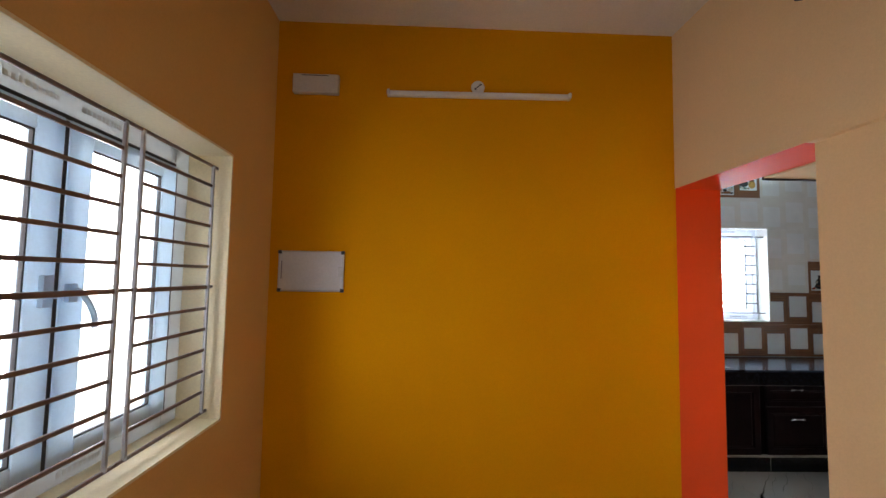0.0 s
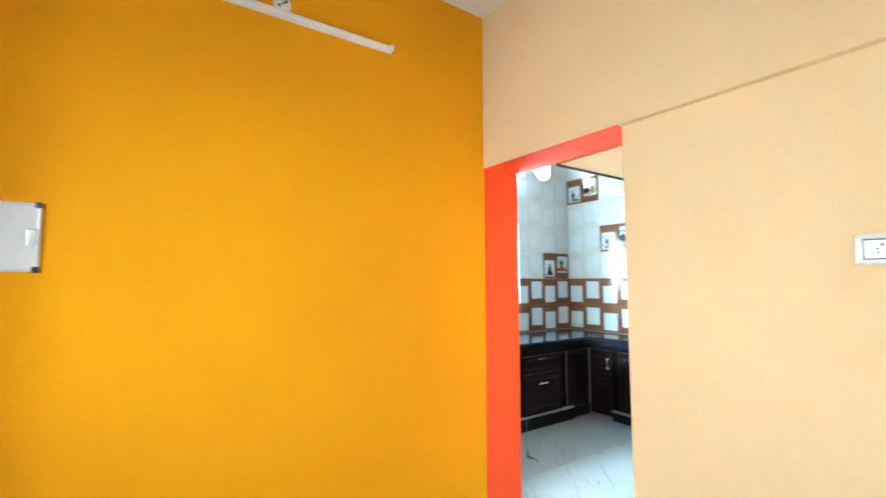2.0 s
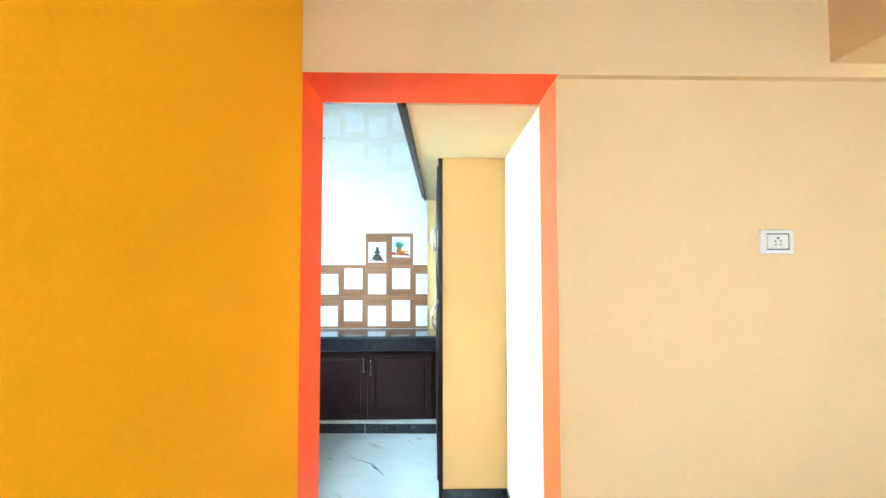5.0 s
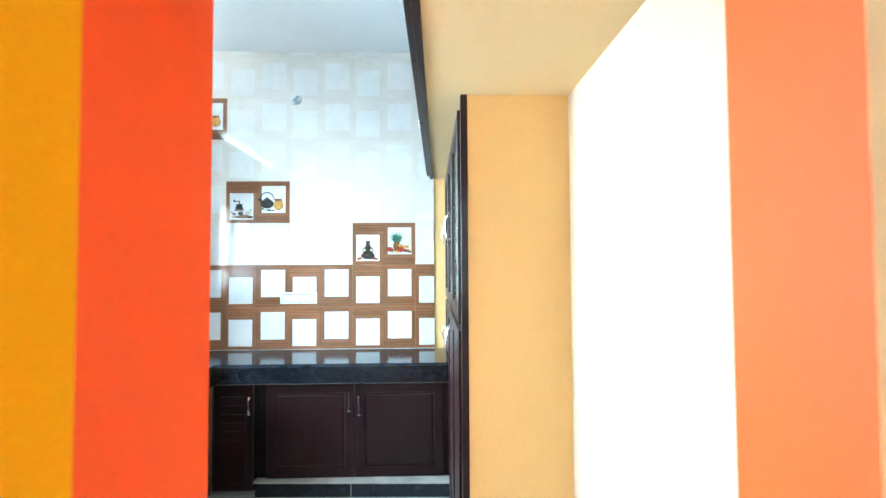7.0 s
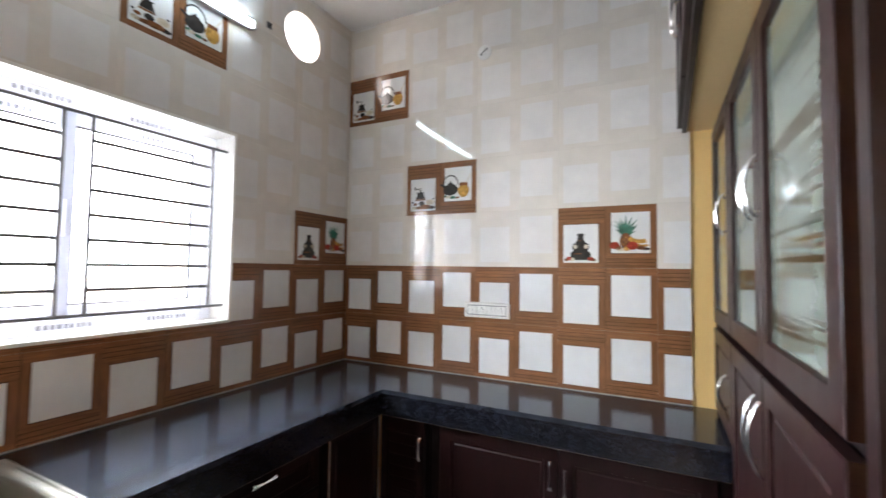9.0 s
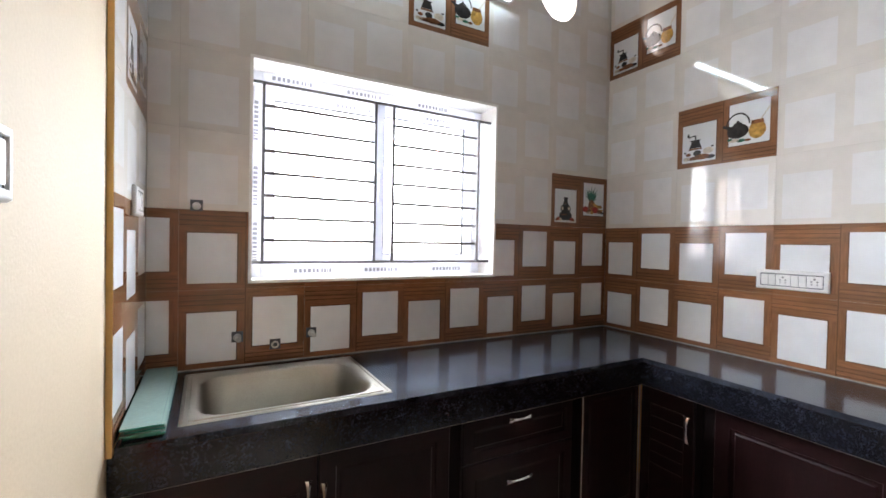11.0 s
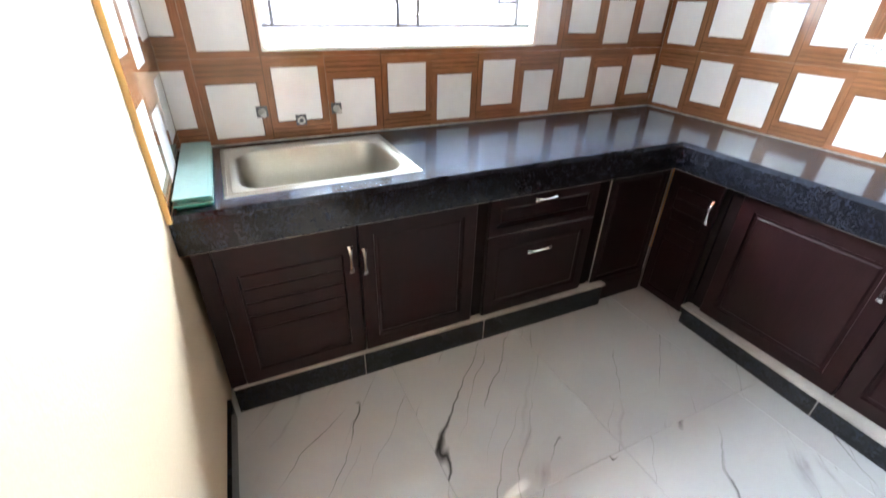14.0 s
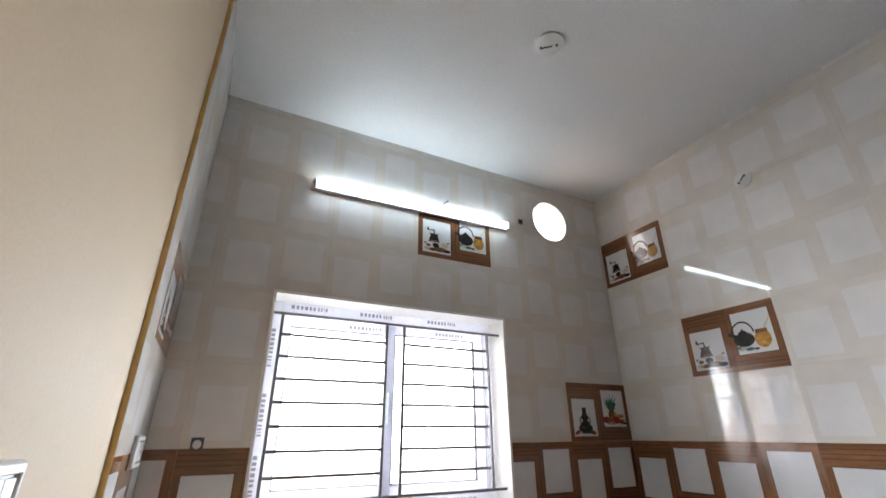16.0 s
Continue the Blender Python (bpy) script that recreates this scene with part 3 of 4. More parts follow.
sash(win2, M2, sx0, xm - 0.009, sa, sb, 0.175, UPVC_SKYLIT, 0.09, 0.062)
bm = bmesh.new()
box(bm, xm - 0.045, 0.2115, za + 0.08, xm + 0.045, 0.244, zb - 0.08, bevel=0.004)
part("mullion", bm, UPVC_SKYLIT, win2, m=M2)
for a, b in ((sx1 + 0.001, sx1 + 0.012), (sx0 - 0.012, sx0 - 0.001), (xm - 0.008, xm + 0.008)):
    bm = bmesh.new()
    box(bm, a, 0.179, sa + 0.005, b, 0.190, sb - 0.005)
    part("gasket", bm, GASKET, win2, m=M2)
bm = bmesh.new()
box(bm, sx0, 0.179, sb + 0.001, sx1, 0.190, sb + 0.012)
part("gasket", bm, GASKET, win2, m=M2)
for x in (-2.95, -2.7):
    film_print(win2, M2, x, 0.184, zb - 0.03, ink=PRINT_PALE)
    film_print(win2, M2, x, 0.184, za + 0.03, ink=PRINT_PALE)
bm = bmesh.new()
box(bm, xm + 0.024, 0.159, 1.42, xm + 0.058, 0.176, 1.475, bevel=0.004)
bow = [(0.041 + 0.05 * math.sin(k * 0.26), 0.138 - 0.004 * k / 3, 1.452 - 0.016 * k) for k in range(8)]
cyl(bm, (xm + 0.041, 0.170, 1.452), (xm + bow[0][0], bow[0][1], bow[0][2]), 0.010, 10)
for p, q in zip(bow, bow[1:]):
    cyl(bm, (xm + p[0], p[1], p[2]), (xm + q[0], q[1], q[2]), 0.009, 10)
part("handle", bm, UPVC_SKYLIT, win2, "white curved window handle", m=M2, smooth=True)
bm = bmesh.new()
box(bm, xm - 0.062, 0.159, 1.41, xm - 0.028, 0.176, 1.50, bevel=0.004)
box(bm, xm - 0.115, 0.138, 1.435, xm - 0.030, 0.161, 1.457, bevel=0.006)
part("handle", bm, UPVC_SKYLIT, win2, "white window handle turned level", m=M2, smooth=True)
grille(win2, M2 @ pose(0, 0.06, 0), 1.262, HWIN[0] + 0.005, ((-3.30, -2.69), (-2.607, -2.14)), 0.925, 1.978, 11, BAR_PAINT, (1.455,))


# ---- wall fittings ----
def rose(name, c, axis, r, label):
    """A round plastic wall plate with a shallow dome and screw slots."""
    g = group_thing(name, label, "light fitting")
    n = Vector(axis)
    bm = bmesh.new()
    cyl(bm, c, Vector(c) + n * 0.008, r, 32, r * 0.96)
    cyl(bm, Vector(c) + n * 0.007, Vector(c) + n * 0.013, r * 0.9, 32, r * 0.62)
    part("plate", bm, PLASTIC, g, smooth=True)
    q = n.to_track_quat("Z", "Y").to_matrix()
    for i, a in enumerate((0.7, 0.7 + math.pi)):
        bm = bmesh.new()
        p = Vector(c) + n * 0.012 + q @ Vector((r * 0.5 * math.cos(a), r * 0.5 * math.sin(a), 0))
        cyl(bm, p, p + n * 0.004, 0.006, 10)
        part("screw", bm, PLASTIC_LINE, g)
    bm = bmesh.new()
    p0 = Vector(c) + n * 0.013
    for k in range(3):
        cyl(bm, p0 + q @ Vector((r * 0.16 * (k - 1), r * 0.14 * (k - 1), 0)), p0 + q @ Vector((r * 0.16 * k, r * 0.14 * k, 0)) + n * 0.006, 0.003, 8)
    part("wire_end", bm, PLASTIC_LINE, g)
    return g


rose("wall_rose", (-3.878, HN, 2.625), (0, -1, 0), 0.04, "round white plastic wall plate above the unlit tube")
rose("wall_rose", (0, -0.957, 2.632), (-1, 0, 0), 0.042, "round white plastic wall plate on cream tiles")
rose("wall_rose", (-1.209, 0, 2.672), (0, -1, 0), 0.036, "round white plastic wall plate above the lit tube")
rose("ceiling_rose", (-1.19, -0.937, CEIL), (0, 0, -1), 0.066, "round white plastic cover plate on the ceiling")


def tube_light(m, length, label, lit):
    """A slim batten: channel, tube with end caps. Local x along it, -y into the room."""
    g = group_thing("tube_light", label, "tube light")
    h = length / 2
    bm = bmesh.new()
    box(bm, -h, -0.022, -0.010 if lit else -0.017, h, 0, 0.012, bevel=0.003)
    part("channel", bm, PLASTIC, g, m=m)
    bm = bmesh.new()
    if lit:
        cyl(bm, (-h + 0.015, -0.034, 0.016), (h - 0.015, -0.034, 0.016), 0.0135, 20)
    else:
        box(bm, -h + 0.016, -0.036, -0.015, h - 0.016, -0.022, 0.010, bevel=0.006, segs=3)
    part("tube", bm, TUBE if lit else PLASTIC, g, "glowing cool white tube" if lit else "unlit white diffuser", m=m, smooth=True)
    for s in (-1, 1):
        bm = bmesh.new()
        a, b = sorted((s * h, s * (h - 0.016)))
        box(bm, a, -0.05, -0.011 if lit else -0.018, b, 0, 0.032 if lit else 0.013, bevel=0.004)
        part("end_cap", bm, PLASTIC, g, m=m)
    return g


tube_light(pose(-3.87, HN, 2.574, 0, -0.6, 0), 1.07, "unlit white tube light batten on the orange wall", False)
tube_light(pose(-1.37, 0, 2.587, 0, -0.6, 0), 1.16, "lit cool white tube light on cream tiles", True)

g = group_thing("junction_box", "white plastic switch box cover high on the orange wall", "junction box")
bm = bmesh.new()
box(bm, -4.94, HN - 0.04, 2.549, -4.681, HN, 2.658, bevel=0.006)
part("cover", bm, PLASTIC, g)
bm = bmesh.new()
box(bm, -4.89, HN - 0.042, 2.646, -4.74, HN - 0.039, 2.650)
part("slot", bm, PLASTIC_LINE, g)

g = group_thing("whiteboard", "small grey-white writing board with aluminium edge on the orange wall", "whiteboard")
wb = (-4.987, -4.625, 1.42, 1.646)
bm = bmesh.new()
box(bm, wb[0], HN - 0.009, wb[2], wb[1], HN - 0.001, wb[3])
part("board", bm, BOARD, g)
for a in ((wb[0], wb[2], wb[1], wb[2] + 0.008), (wb[0], wb[3] - 0.008, wb[1], wb[3]), (wb[0], wb[2] + 0.008, wb[0] + 0.008, wb[3] - 0.008), (wb[1] - 0.008, wb[2] + 0.008, wb[1], wb[3] - 0.008)):
    bm = bmesh.new()
    box(bm, a[0], HN - 0.015, a[1], a[2], HN - 0.001, a[3], bevel=0.002)
    part("edge", bm, ALU, g)
for x in (wb[0], wb[1]):
    for z in (wb[2], wb[3]):
        bm = bmesh.new()
        box(bm, x - 0.003 if x == wb[0] else x - 0.017, HN - 0.018, z - 0.003 if z == wb[2] else z - 0.017, x + 0.017 if x == wb[0] else x + 0.003, HN, z + 0.017 if z == wb[2] else z + 0.003, bevel=0.004)
        part("corner", bm, PLASTIC_LINE, g, "dark plastic corner")
bm = bmesh.new()
box(bm, wb[1] - 0.032, HN - 0.02, 1.505, wb[1] - 0.006, HN - 0.008, 1.56, bevel=0.005)
part("clip", bm, ALU, g, "grey pen clip")
bm = bmesh.new()
box(bm, wb[0] + 0.014, HN - 0.0105, 1.49, wb[0] + 0.02, HN - 0.0088, 1.59)
part("mark", bm, PRINT_GREY, g)


I4 = Matrix.Identity(4)


def switch_plate(m, w, h, modules, label, proud=0.0):
    """A modular plate. modules: 's' rocker switches, 'p' a socket, 'u' a small module. Local x along, z up, -y out."""
    g = group_thing("switch_plate", label, "switchboard")
    m = m @ pose(0, -proud, 0)
    bm = bmesh.new()
    iw, ih = w - 0.036, h - 0.028
    loops = []
    for dx, dz, y in ((0, 0, proud), (0, 0, -0.005), (0.003, 0.003, -0.0105), (0.006, 0.005, -0.012), (0.0165, 0.0125, -0.0135), (0.018, 0.014, -0.0125), (0.018, 0.014, -0.007)):
        u, v = w / 2 - dx, h / 2 - dz
        loops.append([bm.verts.new(p) for p in ((-u, y, -v), (u, y, -v), (u, y, v), (-u, y, v))])
    for a, b in zip(loops, loops[1:]):
        for k in range(4):
            bm.faces.new((a[k], a[(k + 1) % 4], b[(k + 1) % 4], b[k]))
    bm.faces.new(loops[0])
    bm.faces.new(loops[-1])
    part("plate", bm, PLASTIC, g, m=m, smooth=True)
    bm = bmesh.new()
    for a in ((-iw / 2, -ih / 2, iw / 2, -ih / 2 + 0.0022), (-iw / 2, ih / 2 - 0.0022, iw / 2, ih / 2), (-iw / 2, -ih / 2, -iw / 2 + 0.0022, ih / 2), (iw / 2 - 0.0022, -ih / 2, iw / 2, ih / 2)):
        box(bm, a[0], -0.0090, a[1], a[2], -0.0065, a[3])
    part("rim", bm, PLASTIC_LINE, g, m=m)
    bm = bmesh.new()
    box(bm, -iw / 2 + 0.002, -0.0082, -ih / 2 + 0.002, iw / 2 - 0.002, -0.0072, ih / 2 - 0.002)
    part("backing", bm, mat("grey_plastic_seam", (0.20, 0.21, 0.22), 0.4), g, m=m)
    total = sum({"s": 1, "p": 2, "u": 1}[c] for c in modules)
    x, unit = -iw / 2 + 0.003, (iw - 0.006) / total
    for c in modules:
        n = 2 if c == "p" else 1
        bm = bmesh.new()
        box(bm, x + 0.0014, -0.0115, -ih / 2 + 0.0045, x + unit * n - 0.0014, -0.0075, ih / 2 - 0.0045, bevel=0.0012)
        piece = part("rocker" if c == "s" else "socket", bm, PLASTIC, g, m=m @ (pose(0, -0.001, 0, 5) if c == "s" else I4))
        bm = bmesh.new()
        cx0 = x + unit * n / 2
        if c == "p":
            # dark discs stand for the shade inside the pin holes
            for dx, dz, r in ((0, 0.012, 0.0042), (-0.010, 0.001, 0.003), (0.010, 0.001, 0.003), (-0.009, -0.010, 0.0026), (0.009, -0.010, 0.0026)):
                cyl(bm, (cx0 + dx, -0.0119, dz), (cx0 + dx, -0.009, dz), r, 10)
            part("pin_hole", bm, PLASTIC_LINE, piece, m=m)
        elif c == "u":
            box(bm, cx0 - 0.004, -0.0119, -0.008, cx0 + 0.004, -0.010, -0.003)
            part("slot", bm, PLASTIC_LINE, piece, m=m)
        else:
            bm.free()
        x += unit * n
    return g


switch_plate(pose(HE, -3.228, 1.474, 0, 0, -90), 0.118, 0.086, "p", "white switch and socket plate on peach wall")
switch_plate(pose(0, -0.985, 1.175, 0, 0, -90), 0.264, 0.084, "sspssp", "white switch and socket board on wood-look tiles")
switch_plate(pose(west_face(-1.315), -1.315, 1.392, 0, 0, 88.2), 0.245, 0.088, "ssspu", "glossy white switchboard on the cream wall", 0.014)
switch_plate(pose(-2.383, -0.285, 1.416, 0, 0, 90), 0.16, 0.088, "ssp", "white switch plate with dark side on tiled wall")

# hook on the hall wall and a wire end by the vent
g = group_thing("wall_hook", "small dark metal hook high on the hall wall", "hook")
bm = bmesh.new()
cyl(bm, (HE_UP, -2.465, 2.625), (HE_UP - 0.03, -2.465, 2.620), 0.005, 10)
cyl(bm, (HE_UP - 0.028, -2.465, 2.621), (HE_UP - 0.03, -2.465, 2.65), 0.005, 10)
part("hook", bm, PLASTIC_LINE, g)
g = group_thing("wire_outlet", "small dark wall hole with cut wire ends", "cable outlet")
# a dark patch in place of the hole's shaded depth
bm = bmesh.new()
box(bm, -0.692, -0.002, 2.658, -0.660, 0.006, 2.692)
part("hole", bm, PLASTIC_LINE, g)
bm = bmesh.new()
cyl(bm, (-0.68, -0.002, 2.672), (-0.67, -0.02, 2.68), 0.003, 8)
cyl(bm, (-0.673, -0.002, 2.675), (-0.685, -0.018, 2.665), 0.003, 8)
part("wire", bm, INK, g)


# ---- worktop, sink ----
TOP, FRONT_N, FRONT_E, APRON = 0.805, -0.617, -0.457, 0.683
SINK = (-2.232, -1.668, -0.525, -0.085)
bm = bmesh.new()
xs = [-2.383, SINK[0], SINK[1], FRONT_E, -0.004]
ys = [-2.076, FRONT_N, SINK[2], SINK[3], -0.004]
for i in range(4):
    for j in range(4):
        if (j == 0 and i < 3) or (i == 1 and j == 2):
            continue
        v = [bm.verts.new((x, y, TOP)) for x, y in ((xs[i], ys[j]), (xs[i + 1], ys[j]), (xs[i + 1], ys[j + 1]), (xs[i], ys[j + 1]))]
        bm.faces.new(v)
bmesh.ops.remove_doubles(bm, verts=bm.verts, dist=1e-5)
bmesh.ops.recalc_face_normals(bm, faces=bm.faces)
ret = bmesh.ops.extrude_face_region(bm, geom=bm.faces[:])
bmesh.ops.translate(bm, verts=[e for e in ret["geom"] if isinstance(e, bmesh.types.BMVert)], vec=(0, 0, -0.02))
worktop = group_thing("kitchen_worktop", "polished black granite worktop with speckles and deep front edge", "worktop")
part("slab", bm, GRANITE_TOP, worktop)
bm = bmesh.new()
box(bm, west_face(-0.6) + 0.001, FRONT_N, APRON, FRONT_E, FRONT_N + 0.02, TOP - 0.0205, bevel=0.002)
part("apron", bm, GRANITE, worktop)
bm = bmesh.new()
box(bm, FRONT_E, -2.076, APRON, FRONT_E + 0.02, FRONT_N + 0.02, TOP - 0.0205, bevel=0.002)
part("apron", bm, GRANITE, worktop)
SEAL = mat("grout_line", (0.30, 0.285, 0.26), 0.7, var=0.3, scale=30, bump=0.05)
bm = bmesh.new()
box(bm, west_face(-0.6) + 0.002, FRONT_N + 0.004, APRON - 0.0025, FRONT_E - 0.001, FRONT_N + 0.012, APRON)
part("joint", bm, SEAL, worktop, "pale grout line under the edge")
bm = bmesh.new()
box(bm, FRONT_E + 0.004, -2.05, APRON - 0.0025, FRONT_E + 0.012, FRONT_N + 0.01, APRON)
part("joint", bm, SEAL, worktop, "pale grout line under the edge")
bm = bmesh.new()
box(bm, -2.381, -0.008, TOP, -0.003, -0.0005, TOP + 0.004)
box(bm, -0.008, -1.966, TOP, -0.0005, -0.008, TOP + 0.004)
part("joint", bm, SEAL, worktop, "pale grout line along the tiles")


def rounded_loop(bm, x0, x1, y0, y1, r, z, n=4):
    out = []
    for cx1, cy1, a0 in ((x1 - r, y1 - r, 0), (x0 + r, y1 - r, 90), (x0 + r, y0 + r, 180), (x1 - r, y0 + r, 270)):
        for k in range(n + 1):
            a = radians(a0 + 90 * k / n)
            out.append(bm.verts.new((cx1 + r * math.cos(a), cy1 + r * math.sin(a), z)))
    return out


sink = group_thing("kitchen_sink", "stainless steel single bowl sink set in the granite", "sink")
bm = bmesh.new()
loops = [rounded_loop(bm, -2.258, -1.642, -0.548, -0.062, 0.006, TOP + 0.0005),
         rounded_loop(bm, -2.255, -1.645, -0.545, -0.065, 0.006, TOP + 0.004),
         rounded_loop(bm, -2.247, -1.653, -0.537, -0.073, 0.008, TOP + 0.004),
         rounded_loop(bm, -2.245, -1.655, -0.535, -0.075, 0.008, TOP + 0.0005),
         rounded_loop(bm, -2.236, -1.664, -0.527, -0.084, 0.012, TOP + 0.0005),
         rounded_loop(bm, -2.234, -1.666, -0.525, -0.086, 0.014, TOP + 0.0045),
         rounded_loop(bm, -2.222, -1.678, -0.515, -0.098, 0.085, TOP + 0.004),
         rounded_loop(bm, -2.212, -1.688, -0.506, -0.110, 0.088, TOP - 0.004),
         rounded_loop(bm, -2.206, -1.694, -0.500, -0.116, 0.085, TOP - 0.02),
         rounded_loop(bm, -2.196, -1.704, -0.490, -0.126, 0.080, TOP - 0.16),
         rounded_loop(bm, -2.170, -1.730, -0.464, -0.152, 0.060, TOP - 0.185)]
for a, b in zip(loops, loops[1:]):
    for i in range(len(a)):
        j = (i + 1) % len(a)
        bm.faces.new((a[i], a[j], b[j], b[i]))
bm.faces.new(loops[-1])
part("bowl", bm, STEEL, sink, smooth=True)
bm = bmesh.new()
cyl(bm, (-1.95, -0.308, TOP - 0.1855), (-1.95, -0.308, TOP - 0.180), 0.045, 24)
part("drain", bm, CHROME, sink, "round chrome drain", smooth=True)

for i in range(6):
    g = group_thing("glass_sheet", "loose green-edged glass sheet stacked beside the sink", "glass sheet", "stacked glass sheets")
    dx, dy = 0.006 * math.sin(i * 2.3), 0.008 * math.cos(i * 1.7)
    bm = bmesh.new()
    box(bm, -2.372 + dx, -0.585 + dy, TOP + 0.0002 + i * 0.0054, -2.286 + dx, -0.03 + dy, TOP + 0.0052 + i * 0.0054)
    for f in bm.faces:
        f.material_index = 0 if abs(f.calc_center_median().z - TOP - 0.0052 - i * 0.0054) < 0.0005 else 1
    part("sheet", bm, [GREEN_GLASS, GREEN_EDGE], g)


def pipe_outlet(x, z, kind):
    """A rough square cut in the tiles with a plumbing end in it."""
    g = group_thing("pipe_outlet", {"a": "grey plugged water pipe end in a square tile cut", "b": "grey drain socket in a square tile cut", "c": "open metal box with white wire cap in the tiles"}[kind], "pipe outlet")
    h = 0.021
    # dark patch painted for the shaded depth of the cut
    bm = bmesh.new()
    box(bm, x - h, -0.0022, z - h, x + h, 0.004, z + h)
    part("cut", bm, PLASTIC_LINE, g)
    bm = bmesh.new()
    if kind == "b":
        ring(bm, (x, -0.002, z - 0.002), (0, -1, 0), 0.009, 0.015, 0.006, 20)
    else:
        cyl(bm, (x, -0.002, z - 0.002), (x + 0.001, -0.012, z - 0.002), 0.015, 18, 0.013)
        cyl(bm, (x + 0.001, -0.012, z - 0.002), (x + 0.002, -0.045 if kind == "a" else -0.018, z - 0.004), 0.010, 14)
    part("fitting", bm, PLASTIC if kind == "c" else mat("grey_pipe_plastic", (0.42, 0.41, 0.39), 0.4, var=0.1, scale=20), g, smooth=True)


for x, z, k in ((-2.084, 0.92, "a"), (-1.943, 0.878, "b"), (-1.798, 0.914, "a"), (-2.228, 1.431, "c")):
    pipe_outlet(x, z, k)


# ---- cabinets ----
def pull(parent, m, x, z, length, upright=True, bow=0.0, r=0.0055):
    """A chrome pull with flared ends and a slim waist, standing off on two feet."""
    bm = bmesh.new()
    n, loops = 12, []
    for i in range(n + 1):
        s = i / n * 2 - 1
        w = r * (0.75 + 1.0 * s * s)
        out = 0.014 + bow * (1 - s * s) + 0.004 * (1 - s * s)
        if i in (0, n):
            out -= 0.003
        pts = [(-w, -out + 0.002), (0, -out - 0.003), (w, -out + 0.002), (0, -out + 0.005)]
        loop = []
        for px, py in pts:
            loop.append(bm.verts.new((x + px, py, z + s * length / 2) if upright else (x + s * length / 2, py, z + px)))
        loops.append(loop)
    for a, b in zip(loops, loops[1:]):
        for k in range(4):
            bm.faces.new((a[k], a[(k + 1) % 4], b[(k + 1) % 4], b[k]))
    bm.faces.new(loops[0])
    bm.faces.new(loops[-1])
    for s in (-0.8, 0.8):
        p = (x, 0, z + s * length / 2) if upright else (x + s * length / 2, 0, z)
        cyl(bm, p, (p[0], -0.013, p[2]), 0.004, 8)
    part("handle", bm, CHROME, parent, "chrome pull handle", m=m, smooth=True)


def panel_door(parent, m, xa, xb, za, zb, wood, rail_wood, louvres=0, rail=0.055, t=0.018, name="door", glass=None, head=0.0):
    """A framed cabinet door with mitred stiles and rails. Local x along the front, -y out; the frame stands from y=0 to y=-t."""
    bm = bmesh.new()
    e, deep = 0.0025, 0.009

    def loop(inset, y, up=0.0):
        return [bm.verts.new(p) for p in ((xa + inset, y, za + inset), (xb - inset, y, za + inset), (xb - inset, y, zb - inset - up), (xa + inset, y, zb - inset - up))]

    steps = [loop(0, 0), loop(0, -t + e), loop(e, -t), loop(rail - 0.004, -t, head), loop(rail, -t + deep, head)]
    if glass is None and not louvres:
        steps += [loop(rail + 0.010, -t + deep, head), loop(rail + 0.016, -t + deep - 0.004, head)]
    if glass is not None:
        steps += [loop(rail, 0), steps[0]]
    for a, c0 in zip(steps, steps[1:]):
        for k in range(4):
            f = bm.faces.new((a[k], a[(k + 1) % 4], c0[(k + 1) % 4], c0[k]))
            f.material_index = 1 if k % 2 == 0 else 0
    if glass is None:
        bm.faces.new(steps[0])
        bm.faces.new(steps[-1])
    d = part(name, bm, [wood, rail_wood], parent, m=m)
    pa, pb, qb = xa + rail, xb - rail, zb - rail - head
    for i in range(louvres):
        bm = bmesh.new()
        z = qb - 0.003 - i * 0.0535
        low = za + rail + 0.002 if i == louvres - 1 else z - 0.0495
        box(bm, pa + 0.002, -t + 0.003, low, pb - 0.002, -t + deep + 0.001, z, 0, 0.0015, 1)
        part("slat", bm, rail_wood, d, m=m)
    if glass is not None:
        bm = bmesh.new()
        box(bm, pa - 0.003, -t + 0.010, za + rail - 0.003, pb + 0.003, -t + 0.015, qb + 0.003)
        part("pane", bm, glass, d, "clouded streaky glass", m=m)
    return d


def boards(parent, wood, *boxes):
    """Separate frame boards of a cabinet."""
    for b in boxes:
        bm = bmesh.new()
        box(bm, *b, bevel=0.001, segs=1)
        part("frame_board", bm, wood, parent)


CAB_LABEL = "dark brown base cabinet"
N_FACE, E_FACE = -0.565, -0.405
MN = pose(0, N_FACE, 0)
ME = pose(E_FACE, 0, 0, 0, 0, -90)      # local x runs south: x = -y


def carcass(parent, x0, y0, z0, x1, y1, z1):
    bm = bmesh.new()
    box(bm, x0, y0, z0, x1, y1, z1)
    part("body", bm, SHADED_GAP, parent)


c = group_thing("base_cabinet", CAB_LABEL + ", one slatted and one panelled door", "cabinet", "base cabinets")
carcass(c, -2.375, N_FACE, 0.12, -1.43, -0.02, APRON - 0.14)
boards(c, DARK_WOOD, (-2.378, N_FACE - 0.012, 0.122, -2.328, N_FACE, APRON - 0.006))
d = panel_door(c, MN, -2.325, -1.897, 0.126, 0.672, DARK_WOOD, DARK_WOOD_H, louvres=5, head=0.054)
pull(d, MN @ pose(0, -0.018, 0), -1.925, 0.548, 0.105)
d = panel_door(c, MN, -1.892, -1.440, 0.126, 0.672, DARK_WOOD, DARK_WOOD_H)
pull(d, MN @ pose(0, -0.018, 0), -1.878, 0.530, 0.105)

c = group_thing("drawer_cabinet", CAB_LABEL + ", two drawers with chrome pulls", "cabinet", "base cabinets")
